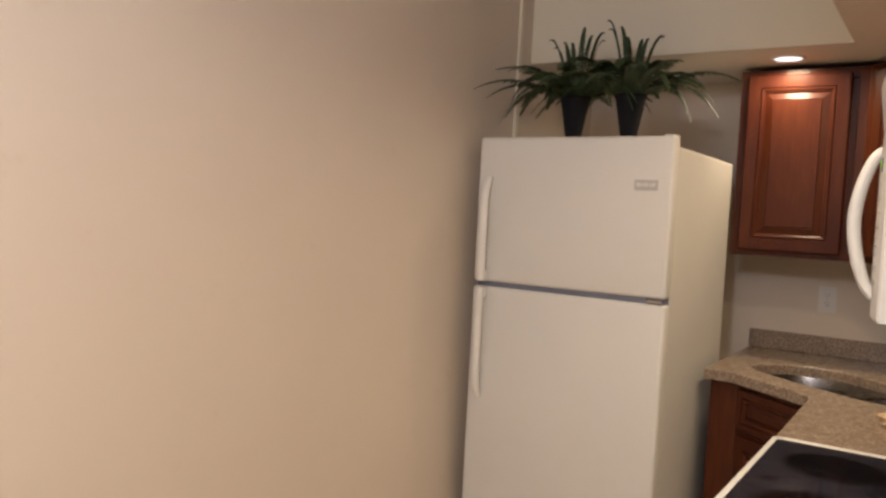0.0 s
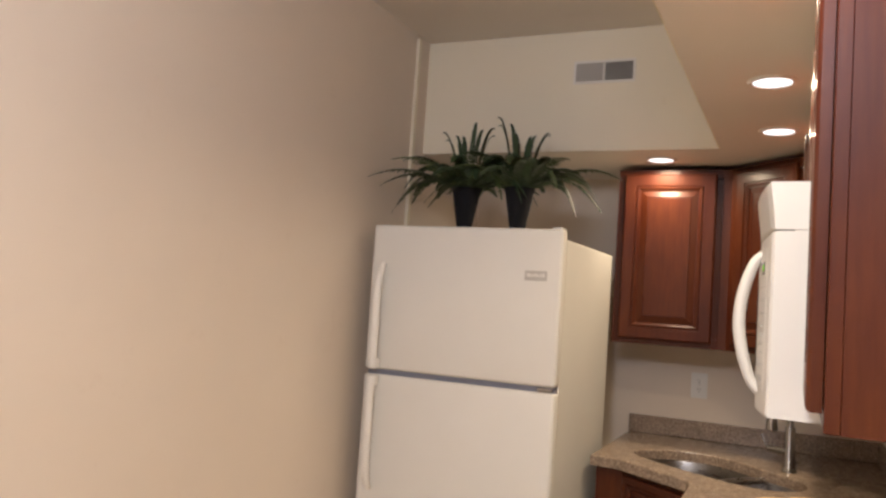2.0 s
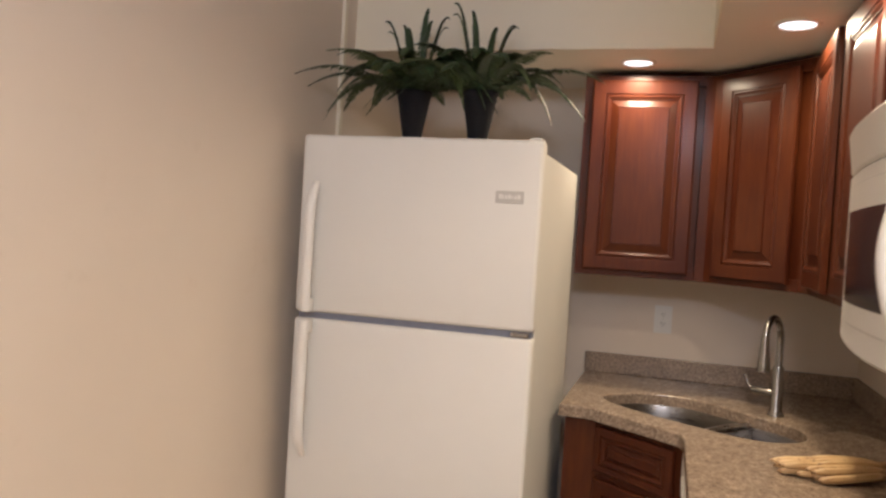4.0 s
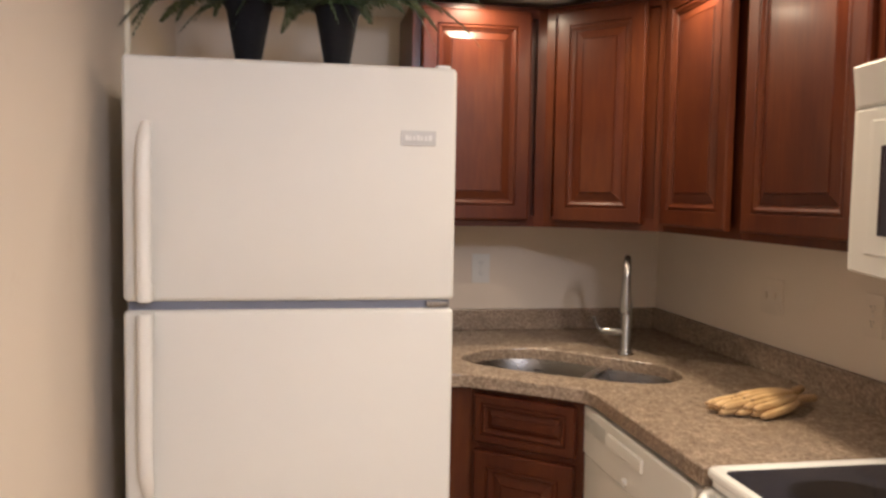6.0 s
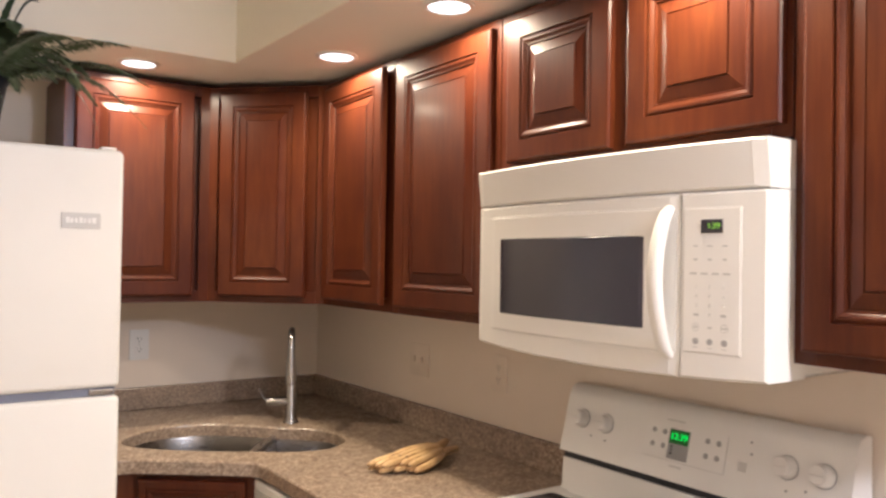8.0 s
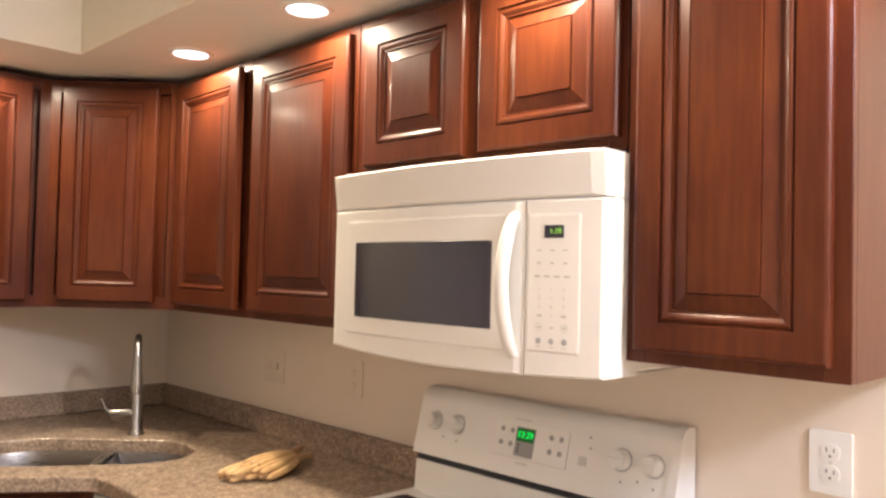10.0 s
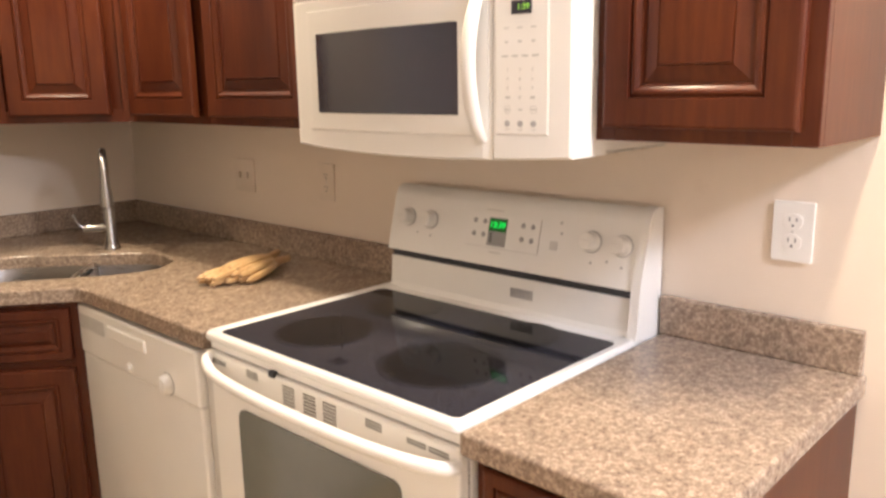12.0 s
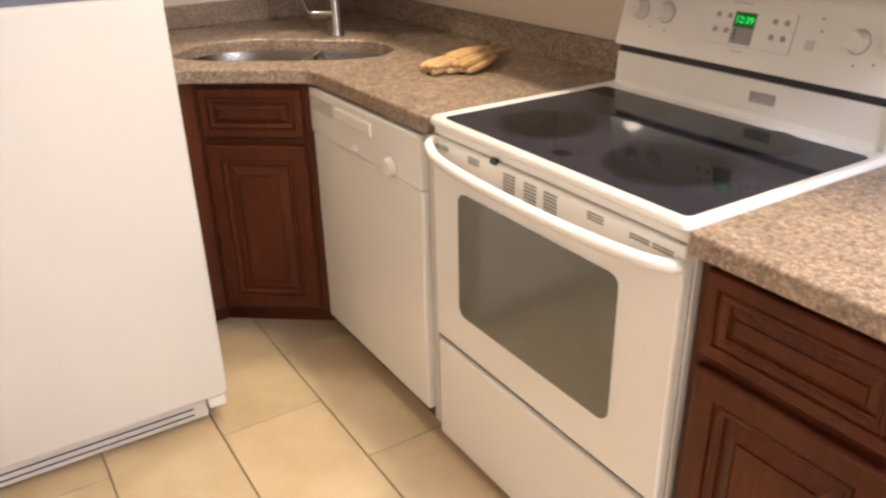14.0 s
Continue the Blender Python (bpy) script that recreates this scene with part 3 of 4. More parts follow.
for x in (FL + 0.05, FR - 0.05):
    for y in (F0 + 0.10, 3.22):
        part("foot", lathe(bmesh.new(), [(0.018, 0), (0.018, 0.012), (0.009, 0.014), (0.009, 0.052)], 12, pose(x, y, 0)), DARKGAP, fr)


# ---- ferns ----
def frond(bm, root, heading, reach, rise, droop, rng, wide=0.034):
    """One arching rachis with paired leaflets."""
    d = Vector((math.cos(heading), math.sin(heading), 0))
    s = Vector((-d.y, d.x, 0))
    n = 40
    pts = []
    for k in range(n + 1):
        t = k / n
        z = rise * (2.1 * t - 1.1 * t * t) - 1.35 * droop * t ** 2.3
        pts.append(root + d * reach * (t ** 0.9) + Vector((0, 0, z)))
    for a, b in zip(pts, pts[1:]):
        w = 0.0016
        bm.faces.new([bm.verts.new(p) for p in (a - s * w, a + s * w, b + s * w, b - s * w)])
    for k in range(2, n):
        t = k / n
        p, along = pts[k], (pts[k + 1] - pts[k - 1]).normalized()
        ln = wide * min(1, 0.4 + 3 * t) * min(1, (1.05 - t) * (1.0 if wide < 0.025 else 2.0)) ** 0.8 * rng.uniform(0.85, 1.1)
        for sgn in (-1, 1):
            out = (s * sgn + along * 0.28 + Vector((0, 0, -0.34 + rng.uniform(-0.2, 0.12)))).normalized()
            hw = along * 0.0050
            tip = p + out * ln
            mid = p + out * ln * 0.5 + Vector((0, 0, 0.003))
            v = [bm.verts.new(q) for q in (p - hw * 0.6, mid - hw, tip, mid + hw, p + hw * 0.6)]
            bm.faces.new(v)
    return bm


def potted_fern(label, x, y, z, seed, aims):
    rng = random.Random(seed)
    pl = thing("potted_fern", (x, y, z), label, "plant", "ferns on the refrigerator")
    prof = [(0.030, 0), (0.032, 0.005), (0.029, 0.012), (0.028, 0.025), (0.031, 0.055), (0.038, 0.095), (0.046, 0.14), (0.053, 0.18), (0.056, 0.198), (0.062, 0.208), (0.062, 0.216), (0.053, 0.216), (0.049, 0.2)]
    vase = part("vase", lathe(bmesh.new(), prof, 28, pose(x, y, z), True, False), BLACKVASE, pl, "tall tapered black vase", smooth=True)
    part("moss", lathe(bmesh.new(), [(0.049, 0.198), (0.04, 0.208), (0.02, 0.212)], 16, pose(x, y, z)), SOIL, vase)
    for k, (a, reach, rise, droop) in enumerate(aims):
        root = Vector((x + 0.025 * math.cos(a), y + 0.025 * math.sin(a), z + 0.205))
        part("frond", frond(bmesh.new(), root, a, reach, rise, droop, rng, 0.020 if rise > 0.19 else 0.034 + 0.012 * rng.random()), FERNPALE if k % 5 == 3 else FERN, pl)


def aims_for(seed, count, keep):
    """Long arching outer fronds, shorter drooping ones between them, and a few that stand up."""
    rng = random.Random(seed)
    out = []
    for k in range(count):
        a = 2 * math.pi * (k + rng.uniform(-0.4, 0.4)) / count
        kind = (0, 1, 3, 0, 1, 2)[k % 6]
        reach = (0.35, 0.25, 0.09, 0.17)[kind] * rng.uniform(0.88, 1.12)
        rise = (0.125, 0.16, 0.26, 0.15)[kind] * rng.uniform(0.75, 1.15)
        droop = (0.11, 0.13, 0.015, 0.06)[kind] * rng.uniform(0.5, 1.3) * (1.15 if abs(math.cos(a)) > 0.75 else 0.6)
        out.append((a, min(reach, keep(a)), rise, droop))
    return out


FT = 1.72
potted_fern("artificial fern in a tall black vase on the refrigerator", -1.284, 2.76, FT, 7, aims_for(11, 48, lambda a: 0.30 / max(0.05, -math.cos(a)) if math.cos(a) < 0 else 0.30))
potted_fern("artificial fern in a tall black vase beside another", -1.056, 2.76, FT, 8, aims_for(23, 48, lambda a: 0.28 if math.sin(a) > 0.1 and math.cos(a) > 0 else 0.38))

# ---- dishwasher ----
dw = thing("dishwasher", (-0.05, 2.385, 0), "white built-in dishwasher with dial control", "dishwasher")
D0, D1, DX = 2.092, 2.735, -0.345
part("tub", boxed(DX + 0.04, 0.24, D0 + 0.006, D1 - 0.006, 0.02, 0.868), DARKGAP, dw)
dp = part("door", boxed(DX, DX + 0.05, D0 + 0.003, D1, 0.082, 0.722, bev=0.006), WHITE, dw)
cp = part("control_panel", boxed(DX - 0.004, DX + 0.05, D0 + 0.003, D1, 0.7235, 0.862, bev=0.006), WHITE, dw)
part("side_trim", boxed(DX + 0.018, DX + 0.05, 2.066, 2.0905, 0.05, 0.866), PALEPRINT, dw)
part("toe_panel", boxed(DX + 0.055, DX + 0.075, D0 + 0.01, D1 - 0.01, 0.0, 0.079), PALEPRINT, dw)
for k in range(9):
    y = 2.722 - k * 0.0172
    part("vent_slot", boxed(DX - 0.0055, DX + 0.0, y - 0.012, y, 0.796, 0.838, bev=0.001, seg=1), KEYPRINT, cp)
part("latch", boxed(DX - 0.009, DX + 0.0, 2.337, 2.55, 0.800, 0.836, bev=0.005), PLASTIC, cp)


def knob(parent, m, r, h, material=None):
    k = part("knob", lathe(bmesh.new(), [(r * 1.12, 0), (r * 1.12, h * 0.18), (r, h * 0.25), (r * 0.93, h * 0.9), (r * 0.86, h), (r * 0.2, h)], 24, m), material or PLASTIC, parent, smooth=True)
    # Grey ring that puts the shadow round the knob's foot into colour.
    part("skirt", lathe(bmesh.new(), [(r * 1.22, -0.001), (r * 1.22, 0.0012), (r, 0.0015)], 24, m), GREYPRINT, k)
    part("grip", box(bmesh.new(), -r * 0.80, r * 0.80, -r * 0.09, r * 0.09, h * 0.96, h * 1.1, 0.0012, 1, m), PLASTIC, k)
    return k


knob(cp, pose(DX - 0.004, 2.236, 0.750, 0, -90, 0), 0.024, 0.020)
part("button", lathe(bmesh.new(), [(0.011, 0), (0.011, 0.007), (0.008, 0.009)], 16, pose(DX - 0.004, 2.435, 0.745, 0, -90, 0)), PLASTIC, cp)

# ---- stove ----
st = thing("electric_stove", (-0.03, 1.675, 0), "white freestanding electric stove with black glass cooktop", "stove")
S0, S1 = 1.295, 2.056
part("body", boxed(-0.318, 0.285, S0 + 0.001, S1 - 0.001, 0.03, 0.888, bev=0.003), WHITE, st)
part("side_trim", boxed(-0.3205, -0.3175, S0 + 0.003, S0 + 0.009, 0.03, 0.885), BADGE, st)
bm = bmesh.new()
ol = [(x - 0.045, y + 1.6755) for x, y in rounded(0.606, S1 - S0, 0.018)]
loft(bm, [[(-0.045 + (x + 0.045) * f, 1.6755 + (y - 1.6755) * f, z) for x, y in ol] for f, z in ((0.990, 0.9025), (1.0, 0.906), (1.0, 0.913), (0.994, 0.918), (0.985, 0.9215), (0.9, 0.9215), (0.88, 0.917))])
ck = part("cooktop_frame", bm, WHITE, st, smooth=True)
gw, gh = 0.486, 0.700
gl = part("glass", prism(bmesh.new(), [(x - 0.086, y + 1.664) for x, y in rounded(gw, gh, 0.012)], 0.912, 0.9235, 0.001), HOB, ck, "speckled black ceramic glass")


def burner(x, y, r):
    b = bmesh.new()
    lathe(b, [(r, 0), (r, 0.0008), (r * 0.2, 0.0008)], 40, pose(x, y, 0.9234))
    ring = part("burner", b, RING, gl)
    part("burner_edge", lathe(bmesh.new(), [(r * 1.13, 0), (r * 1.13, 0.0006), (r * 0.99, 0.0006)], 40, pose(x, y, 0.9234), False, False), RINGEDGE, ring)


for x, y, r in ((-0.176, 1.840, 0.100), (-0.162, 1.502, 0.113), (0.062, 1.835, 0.080), (0.070, 1.500, 0.082)):
    burner(x, y, r)
for k in range(5):
    part("hot_light", boxed(-0.296 + 0.006 * k, -0.293 + 0.006 * k, 1.648, 1.683, 0.9233, 0.9241), RING, gl)

# oven door, handle and drawer
OX = -0.340
part("front_rail", boxed(OX + 0.007, OX + 0.04, S0 + 0.006, S1 - 0.006, 0.8800, 0.9035, bev=0.002), WHITE, st)
od = part("oven_door", boxed(OX, OX + 0.04, S0 + 0.006, S1 - 0.006, 0.352, 0.877, bev=0.006), WHITE, st)
part("door_gap", boxed(OX + 0.012, OX + 0.04, S0 + 0.012, S1 - 0.012, 0.338, 0.8805), DARKGAP, st)
part("window", prism(bmesh.new(), [(x, y) for x, y in rounded(0.502, 0.312, 0.022)], 0, 0.006, 0.001), OVENGLASS, od, "dark grey oven window")
od.children[-1].data.transform(pose(OX + 0.001, 1.687, 0.614, 90, 0, -90))
hz = 0.842
hp = spline([(OX + 0.006, S1 - 0.014, hz + 0.026), (OX - 0.016, S1 - 0.022, hz + 0.016), (OX - 0.032, S1 - 0.075, hz + 0.002), (OX - 0.041, 1.86, hz - 0.004), (OX - 0.045, 1.6755, hz - 0.005),
             (OX - 0.041, 1.49, hz - 0.004), (OX - 0.032, S0 + 0.075, hz), (OX - 0.016, S0 + 0.022, hz + 0.002), (OX + 0.006, S0 + 0.014, hz + 0.002)], 6)
part("handle", tube(bmesh.new(), hp, 0.0128, 14, 1.0), WHITE, od, "curved white oven handle", smooth=True)


def slots(parent, y_hi, n, dy, z0, z1, rows=1):
    for k in range(n):
        y = y_hi - k * dy
        for r in range(rows):
            h = (z1 - z0) / rows
            # Thin proud strips; the shadow inside each slot is their grey.
            part("vent_slot", boxed(OX - 0.0012, OX + 0.003, y - dy * 0.86, y, z0 + r * h, z0 + r * h + h * 0.55), VENTGREY, parent)


slots(od, 2.045, 2, 0.034, 0.852, 0.864, 2)
slots(od, 1.902, 2, 0.022, 0.850, 0.868, 3)
for c in (1.774, 1.707, 1.646):
    slots(od, c, 1, 0.044, 0.824, 0.868, 6)
slots(od, 1.525, 1, 0.048, 0.850, 0.868, 3)
slots(od, 1.42, 2, 0.052, 0.852, 0.864, 2)
part("latch_tab", boxed(OX - 0.004, OX + 0.01, 1.799, 1.817, 0.872, 0.884), DARKGAP, od)
part("storage_drawer", boxed(OX + 0.002, OX + 0.04, S0 + 0.006, S1 - 0.006, 0.035, 0.336, bev=0.008), WHITE, st)
part("plinth", boxed(-0.29, 0.27, S0 + 0.02, S1 - 0.02, 0.0, 0.04), DARKGAP, st)

# back guard with the controls
bg = bmesh.new()
prof = [(0.205, 0.905), (0.214, 0.93), (0.219, 1.000), (0.300, 1.000), (0.300, 0.905)]
loft(bg, [[(x, y, z) for x, z in prof] for y in (S0 + 0.016, S1 - 0.016)])
riser = part("riser", bg, WHITE, st)
part("riser_gap", boxed(0.226, 0.295, S0 + 0.014, S1 - 0.014, 0.999, 1.020), DARKGAP, st)
for k in range(10):
    part("vent_slot", boxed(0.214, 0.220, 1.630 - k * 0.0066, 1.6325 - k * 0.0066, 0.953, 0.976), GREYPRINT, riser)
bg = bmesh.new()
prof = [(0.216, 1.018), (0.219, 1.028), (0.252, 1.160), (0.262, 1.178), (0.280, 1.186), (0.300, 1.184), (0.300, 1.018)]
loft(bg, [[(x, y, z) for x, z in prof] for y in (S0 + 0.024, S1 - 0.004)])
bmesh.ops.recalc_face_normals(bg, faces=bg.faces)
con = part("control_console", bg, WHITE, st, smooth=True)
bg = bmesh.new()
prof = [(0.196, 0.912), (0.206, 0.94), (0.214, 1.028), (0.248, 1.164), (0.260, 1.182), (0.282, 1.190), (0.303, 1.186), (0.303, 0.905)]
loft(bg, [[(x, y, z) for x, z in prof] for y in (S0, S0 + 0.022)])
part("end_cap", bg, WHITE, st, smooth=True)
TILT_P = math.degrees(math.atan2(0.033, 0.132))


def on_panel(y, z, lift=0.0):
    """A frame on the sloping console: x runs to the reader's right, y up the slope, z out."""
    x = 0.219 + (z - 1.028) * 0.25
    return pose(x, y, z, 0, 0, -90) @ pose(0, 0, 0, 90 - TILT_P, 0, 0) @ pose(0, 0, lift)


for y in (1.990, 1.910, 1.428, 1.352):
    knob(con, on_panel(y, 1.106), 0.0200, 0.028, PLASTIC)
kp = part("keypad", box(bmesh.new(), -0.108, 0.108, -0.038, 0.042, -0.001, 0.0012, 0, 1, on_panel(1.675, 1.098)), WHITE, con)
part("keypad_edge", box(box(bmesh.new(), -0.109, 0.109, -0.0395, -0.038, -0.001, 0.0016, 0, 1, on_panel(1.675, 1.098)), 0.108, 0.1095, -0.038, 0.042, -0.001, 0.0016, 0, 1, on_panel(1.675, 1.098)), PALEPRINT, kp)
clk = part("clock_surround", box(bmesh.new(), -0.028, 0.028, -0.034, 0.034, 0, 0.0022, 0.0008, 1, on_panel(1.689, 1.098)), GREYPRINT, kp)
part("clock_pane", box(bmesh.new(), -0.026, 0.026, 0.001, 0.032, 0.001, 0.0028, 0, 1, on_panel(1.689, 1.098)), GREENPANE, clk)
words("clock_digits", "12:39", 0.021, on_panel(1.689, 1.098, 0.0034) @ pose(0, 0.0165, 0), GREEN, clk)
for k in range(3):
    part("indicator", box(bmesh.new(), -0.020, -0.014, -0.008 - 0.008 * k, -0.004 - 0.008 * k, 0.002, 0.0028, 0, 1, on_panel(1.689, 1.098)), DARKGAP, clk)
for dx in (-0.071, -0.041, 0.074, 0.102):
    for dy in (0.016, -0.015):
        part("key", lathe(bmesh.new(), [(0.0062, 0), (0.0062, 0.002), (0.0045, 0.0026)], 12, on_panel(1.689 - dx, 1.104 + dy)), GREYPRINT, kp)
for y, z, w in ((1.705, 1.148, 0.05), (1.69, 1.050, 0.034)):
    part("print_bar", box(bmesh.new(), -w / 2, w / 2, -0.002, 0.002, -0.001, 0.0008, 0, 1, on_panel(y, z)), PALEPRINT, con)
for y, z in ((1.952, 1.070), (1.905, 1.066), (1.512, 1.138), (1.508, 1.115), (1.424, 1.062), (1.385, 1.070), (1.348, 1.062)):
    part("print_dot", lathe(bmesh.new(), [(0.003, 0), (0.003, 0.0008)], 8, on_panel(y, z)), GREYPRINT, con)
part("key", box(bmesh.new(), -0.010, 0.010, -0.010, 0.010, -0.001, 0.0012, 0, 1, on_panel(1.525, 1.086)), PALEPRINT, con)

# ---- microwave ----
mw = thing("microwave", (0.1, 1.66, 1.322), "white over-the-range microwave with bowed front", "microwave")
M0, M1, MB, MT, MSEAM = 1.273, 2.028, 1.317, 1.714, 1.631


def bow(y):
    u = (y - (M0 + M1) / 2) / ((M1 - M0) / 2)
    return -0.078 - 0.032 * (1 - u * u)


def bowed(y0, y1, z0, z1, out0=0.0, out1=0.0, back=0.03, n=32, rim=0.004):
    """A block whose front follows the bow; out0, out1: how far its foot and head stand proud."""
    rings = []
    foot = z0
    for k in range(n + 1):
        y = y0 + (y1 - y0) * k / n
        z0 = foot - (0.011 * (1 - ((y - (M0 + M1) / 2) / ((M1 - M0) / 2)) ** 2) if foot <= MB + 0.02 else 0)
        e = rim if k in (0, n) else 0
        f0, f1 = bow(y) - out0, bow(y) - out1
        rings.append([(back, y, z0), (f0 + rim, y, z0), (f0 + e, y, z0 + rim), (f1 + e, y, z1 - rim), (f1 + rim, y, z1), (back, y, z1)])
    return loft(bmesh.new(), rings)


part("case", boxed(-0.045, XR - 0.004, M0 + 0.002, M1 - 0.002, MB + 0.006, MT, bev=0.004), MWHITE, mw)
part("underside", boxed(-0.03, XR - 0.02, M0 + 0.02, M1 - 0.02, MB - 0.002, MB + 0.008), BADGE, mw)
part("top_grille", bowed(M0, M1, MSEAM + 0.002, MT, 0.0, 0.009), MWHITE, mw)
SPL = 1.430
md = part("door", bowed(SPL + 0.001, M1, MB, MSEAM - 0.001), MWHITE, mw)
mp = part("control_panel", bowed(M0, SPL - 0.001, MB, MSEAM - 0.001), MWHITE, mw)
part("seam", bowed(M0 + 0.004, M1 - 0.004, MB + 0.01, MSEAM + 0.02, -0.006, -0.006), GREYPRINT, mw)
# Greyer border plate draws the shaded line round the inset.
part("inset_groove", bowed(1.4365, 1.9715, 1.3505, 1.6065, 0.0008, 0.0008, 0.0, rim=0.001), PALEPRINT, md)
part("door_inset", bowed(1.439, 1.969, 1.353, 1.604, 0.0016, 0.0016, 0.0, rim=0.0015), MWHITE, md)
part("window", bowed(1.500, 1.930, 1.389, 1.557, 0.0028, 0.0028, 0.0, rim=0.0015), MWGLASS, md, "dark glass microwave window")
hx, hy = bow(1.452), 1.452
hp = spline([(hx + 0.004, hy, 1.604), (hx - 0.013, hy, 1.584), (hx - 0.029, hy, 1.535), (hx - 0.036, hy, 1.478), (hx - 0.029, hy, 1.42), (hx - 0.013, hy, 1.368), (hx + 0.004, hy, 1.344)], 6)
part("handle", tube(bmesh.new(), hp, [0.0115 + 0.004 * math.sin(math.pi * i / (len(hp) - 1)) for i in range(len(hp))], 14, 0.75), MWHITE, md, "curved white door handle", smooth=True)
# Same for the key field: its groove's shade is a greyer border.
part("field_groove", bowed(1.3140, 1.4240, 1.3550, 1.6040, 0.0007, 0.0007, 0.0, rim=0.001), PALEPRINT, mp)
part("key_field", bowed(1.316, 1.422, 1.357, 1.602, 0.0014, 0.0014, 0.0, rim=0.001), MWHITE, mp)
ds = part("display", bowed(1.348, 1.388, 1.560, 1.583, 0.0026, 0.0026, 0.0, rim=0.001), MWGLASS, mp)


def on_mw(y, z, lift=0.003):
    tilt = math.degrees(math.atan2(bow(y + 0.01) - bow(y - 0.01), 0.02))
    return pose(bow(y) - lift, y, z, 0, 0, -90 - tilt) @ pose(0, 0, 0, 90, 0, 0)


words("display_digits", "1:39", 0.014, on_mw(1.364, 1.5715, 0.0032), DIMGREEN, ds)
for z, cols, w, h in ((1.538, 3, 0.010, 0.0022), (1.515, 3, 0.007, 0.0035), (1.491, 4, 0.013, 0.0034)):
    for k in range(cols):
        y = 1.411 - (k + 0.5) * 0.080 / cols
        part("key_print", box(bmesh.new(), -w / 2, w / 2, -h / 2, h / 2, -0.001, 0.0003, 0, 1, on_mw(y, z, 0.0015)), KEYPRINT, mp)
digits = "123456789 0 "
for r in range(4):
    for c in range(3):
        ch = digits[r * 3 + c]
        y, z = 1.395 - c * 0.0245, 1.468 - r * 0.0157
        if ch != " ":
            words("key_digit", ch, 0.0080, on_mw(y, z, 0.0018), KEYPRINT, mp)
        else:
            part("key_print", box(bmesh.new(), -0.005, 0.005, -0.002, 0.002, -0.001, 0.0003, 0, 1, on_mw(y, z, 0.0015)), KEYPRINT, mp)
for r, z in enumerate((1.400, 1.376)):
    for y in (1.396, 1.370, 1.344):
        if r == 0:
            if y != 1.370:
                part("key_ring", lathe(bmesh.new(), [(0.0070, 0), (0.0070, 0.0003), (0.0060, 0.0003), (0.0060, 0)], 18, on_mw(y, z, 0.0015), False, False), KEYPRINT, mp)
            part("key_print", box(bmesh.new(), -0.004, 0.004, -0.0014, 0.0014, -0.001, 0.0003, 0, 1, on_mw(y, z, 0.0015)), KEYPRINT, mp)
        else:
            part("round_key", lathe(bmesh.new(), [(0.0056, 0), (0.0056, 0.0004), (0.0048, 0.0006)], 16, on_mw(y, z, 0.0015)), GREYPRINT, mp)
            part("key_print", box(bmesh.new(), -0.0045, 0.0045, -0.0007, 0.0007, -0.001, 0.0003, 0, 1, on_mw(y, z - 0.0105, 0.0015)), KEYPRINT, mp)

# ---- lights ----
first = None
for cx, cy in CANS:
    if first is None:
        first = thing("recessed_light", (cx, cy, SOFFIT), "round white recessed ceiling light switched on", "light", "recessed lights")
        part("trim", lathe(bmesh.new(), [(0.050, -0.002), (0.052, -0.006), (0.060, -0.006), (0.066, -0.0005), (0.066, 0.002), (0.050, 0.002)], 32, pose(cx, cy, SOFFIT), False, False), PLASTIC, first, smooth=True)
        part("lens", lathe(bmesh.new(), [(0.051, -0.003), (0.03, -0.005), (0.005, -0.0055)], 32, pose(cx, cy, SOFFIT)), LENS, first, "glowing lens")
    else:
        copy_thing(first, pose(cx, cy, SOFFIT))
# Fixture added round the unseen dome lamp.
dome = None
for dx, dy in UNSEEN_DOMES:
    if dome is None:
        dome = thing("ceiling_light", (dx, dy, CEIL), "added flush ceiling light with frosted dome, out of view", "light")
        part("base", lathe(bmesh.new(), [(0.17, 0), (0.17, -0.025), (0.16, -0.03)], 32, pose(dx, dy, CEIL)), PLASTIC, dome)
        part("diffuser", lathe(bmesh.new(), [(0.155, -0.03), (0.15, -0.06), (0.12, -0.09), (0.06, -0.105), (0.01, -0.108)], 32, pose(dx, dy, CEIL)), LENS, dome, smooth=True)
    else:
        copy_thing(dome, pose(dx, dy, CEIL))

# ---- vent ----
VX, VZ, VW, VH = -0.798, 2.462, 0.128, 0.048   # centre and half sizes
vt = thing("air_vent", (VX, YT, VZ), "white metal wall vent with two louvre banks", "vent")
bm = bmesh.new()
for x0, x1, z0, z1 in ((-VW, VW, -VH, 0.010 - VH), (-VW, VW, VH - 0.010, VH), (-VW, 0.010 - VW, 0.010 - VH, VH - 0.010), (VW - 0.010, VW, 0.010 - VH, VH - 0.010), (-0.004, 0.004, 0.010 - VH, VH - 0.010)):
    box(bm, VX + x0, VX + x1, YT - 0.010, YT - 0.0042, VZ + z0, VZ + z1)
part("frame", bm, PLASTIC, vt)
part("backing", boxed(VX - VW + 0.008, VX + VW - 0.008, YT - 0.0056, YT - 0.0041, VZ - VH + 0.008, VZ + VH - 0.008), DARKGAP, vt)
for k in range(12):
    for x0, a in ((VX - VW + 0.0115, 35), (VX + 0.0055, -35)):
        w = 0.0034 if a > 0 else 0.0013
        part("slat", box(bmesh.new(), -w, w, -0.0008, 0.0008, 0.011 - VH, VH - 0.011, 0, 1, pose(x0 + 0.0045 + k * 0.0094, YT - 0.008, VZ, 0, 0, a)), PALEPRINT if a > 0 else PLASTIC, vt)


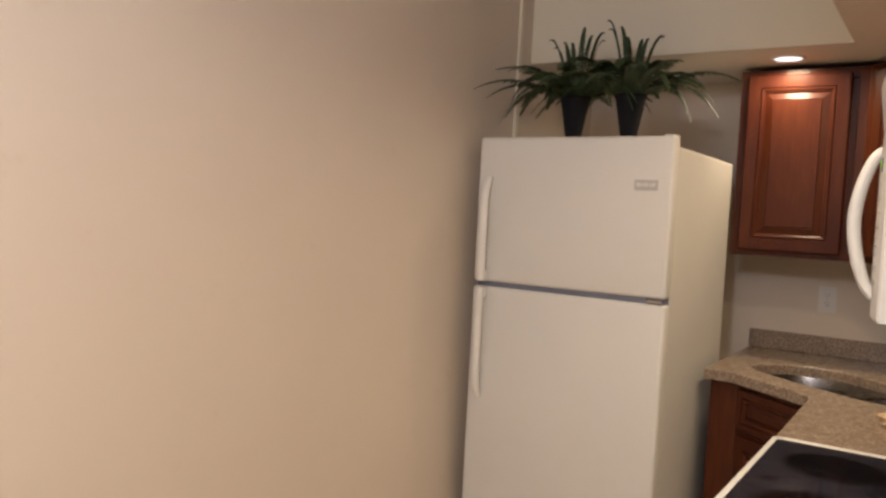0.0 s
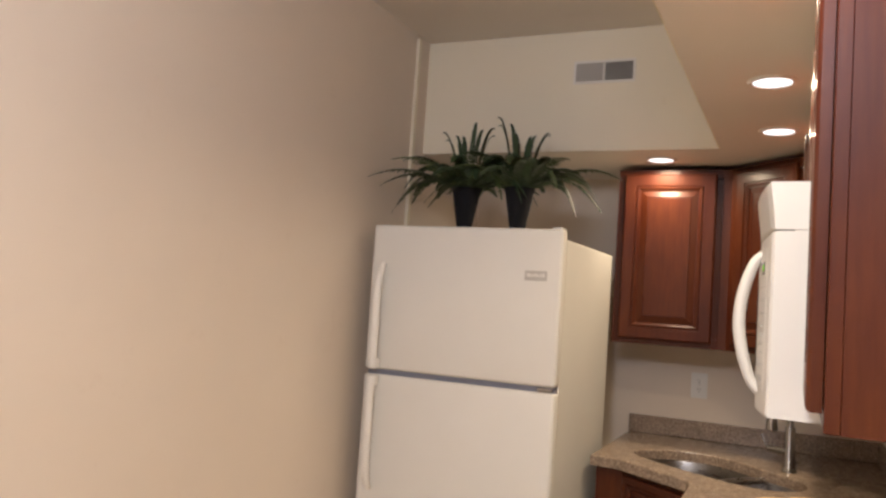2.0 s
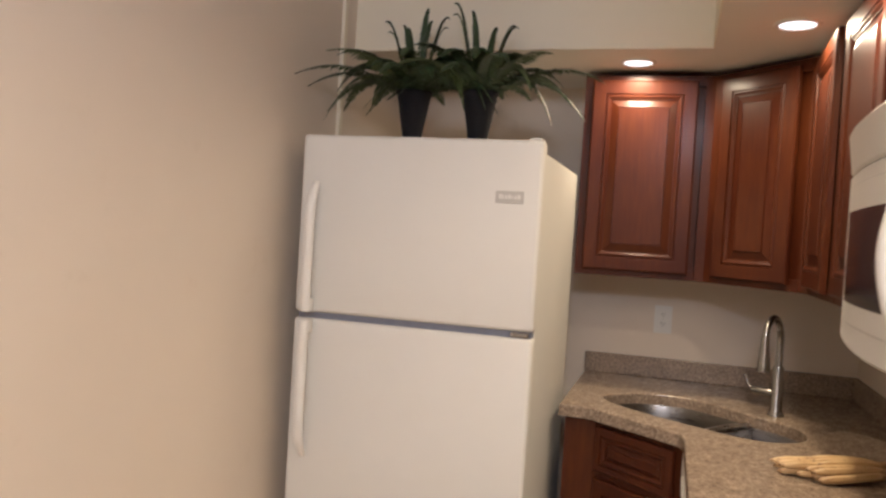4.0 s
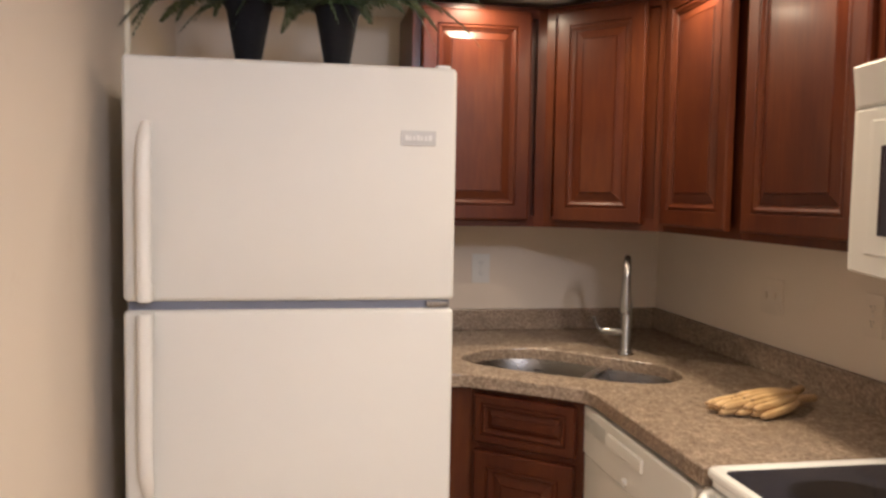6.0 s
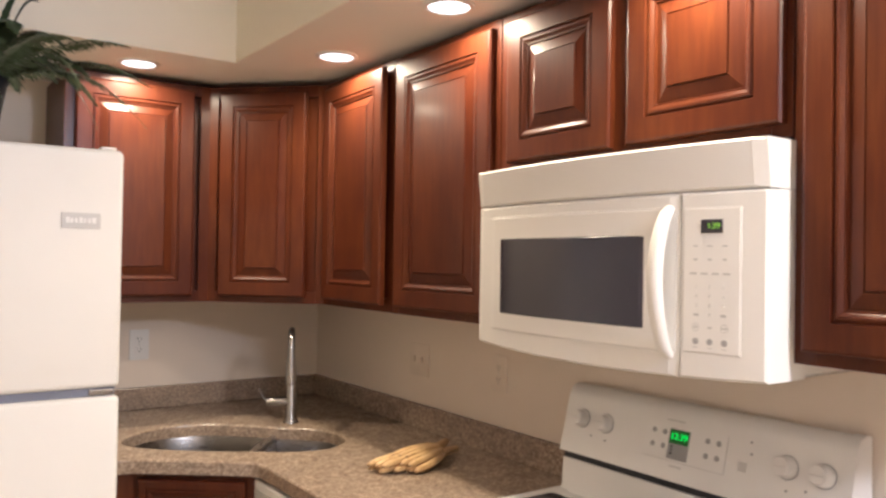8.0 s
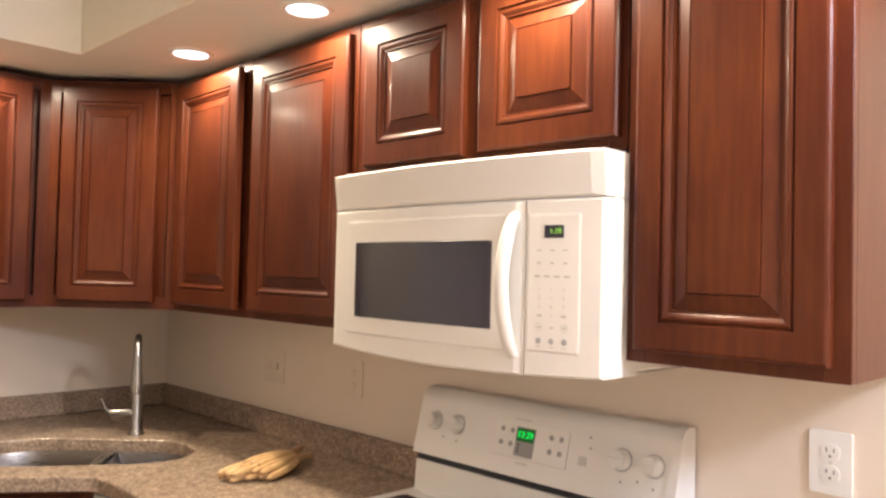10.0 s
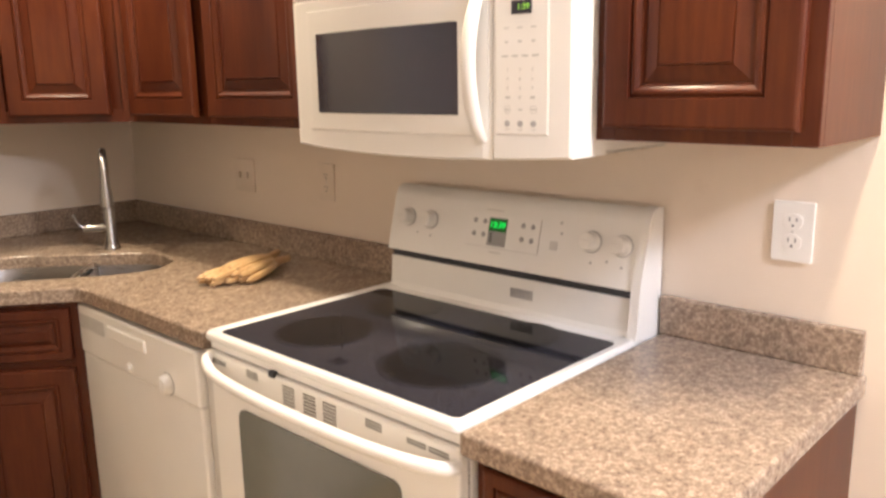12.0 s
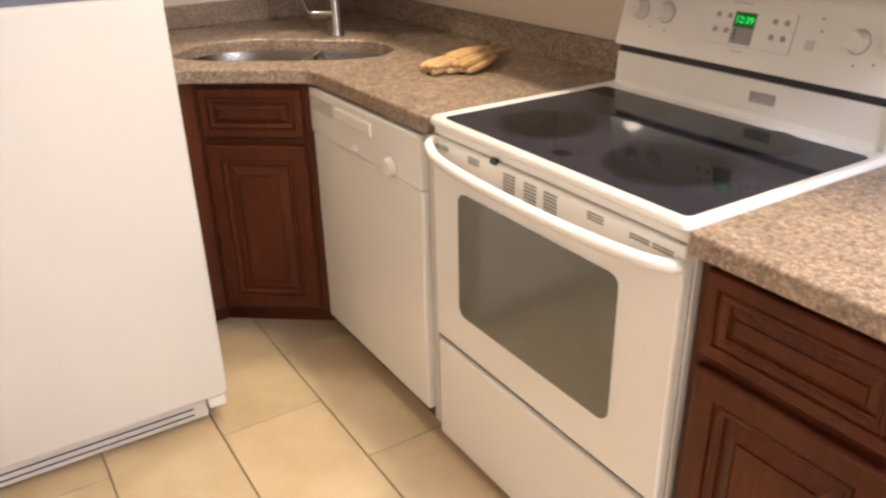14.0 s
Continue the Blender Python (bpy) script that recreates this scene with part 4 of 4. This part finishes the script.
# ---- outlets and switches ----
def plate(name, label, m, w, h, fill, group, cover=None):
    """A wall plate; local x right, y up, z out of the wall."""
    o = thing(name, m.translation, label, name.split("_")[-1], group)
    o.empty_display_size = 0.03
    part("cover", prism(bmesh.new(), rounded(w, h, 0.003), -0.001, 0.006, 0.002), cover or PLASTIC, o)
    o.children[-1].data.transform(m)
    if fill == "duplex":
        for dy in (-0.0195, 0.0195):
            f = prism(bmesh.new(), [(x, y + dy) for x, y in rounded(0.034, 0.029, 0.012)], 0.004, 0.0075, 0.0008)
            bmesh.ops.transform(f, matrix=m, verts=f.verts)
            s = part("socket", f, cover or PLASTIC, o)
            for bx0, bx1, by0, by1 in ((-0.0075, -0.0055, 0.000, 0.008), (0.0055, 0.0075, 0.000, 0.007), (-0.002, 0.002, -0.0095, -0.0055)):
                part("slot", box(bmesh.new(), bx0, bx1, dy + by0, dy + by1, 0.0074, 0.0078, 0, 1, m), DARKGAP, s)
        part("screw", lathe(bmesh.new(), [(0.003, 0.005), (0.003, 0.0068), (0.001, 0.007)], 10, m), PALEPRINT, o)
    else:
        for k in range(fill):
            dx = (k - (fill - 1) / 2) * 0.046
            part("toggle", box(bmesh.new(), dx - 0.0045, dx + 0.0045, -0.009, 0.013, 0.005, 0.015, 0.002, 1, m), cover or PLASTIC, o)
    return o


plate("power_outlet", "white duplex outlet on the wall by the sink", pose(-0.443, YB, 1.162, 90, 0, 0), 0.072, 0.116, "duplex", "outlets")
rw = lambda y, z: pose(XR, y, z, 90, 0, -90)
plate("light_switch", "almond double switch plate above the backsplash", rw(2.862, 1.153), 0.115, 0.112, 2, "switches", ALMOND)
plate("power_outlet", "almond duplex outlet above the backsplash", rw(2.415, 1.160), 0.072, 0.112, "duplex", "outlets", ALMOND)
plate("power_outlet", "white duplex outlet beside the stove", rw(1.034, 1.164), 0.074, 0.114, "duplex", "outlets")
plate("light_switch", "white light switch plate past the cabinets", rw(0.820, 1.173), 0.074, 0.114, 1, "switches")

# ---- floor tiles ----
CW, CL, J = 0.302, 0.610, 0.005
tile_mesh = None
n_t = 0
for k in range(-3, 5):
    xa, xb = -0.534 - CW * k - CW, -0.534 - CW * k
    lo, hi = max(xa, XL) + J / 2, min(xb, XR) - J / 2
    if hi - lo < 0.03:
        continue
    off = 2.412 if k % 2 == 0 else 2.107
    j = math.floor((YF - off) / CL)
    while off + j * CL < YB:
        y0, y1 = max(off + j * CL, YF) + J / 2, min(off + (j + 1) * CL, YB) - J / 2
        j += 1
        if y1 - y0 < 0.03:
            continue
        if hi - lo > CW - J - 0.001 and y1 - y0 > CL - J - 0.001:
            if tile_mesh is None:
                tile_mesh = part("tile", boxed(-(CW - J) / 2, (CW - J) / 2, -(CL - J) / 2, (CL - J) / 2, -0.008, 0.0, bev=0.0015, seg=1), TILE, floor)
                ob = tile_mesh
            else:
                ob = new("tile", tile_mesh.data)
                ob.parent = floor
            ob.location = ((lo + hi) / 2, (y0 + y1) / 2, 0)
        else:
            part("tile", boxed(lo, hi, y0, y1, -0.008, 0.0, bev=0.0015, seg=1), TILE, floor)
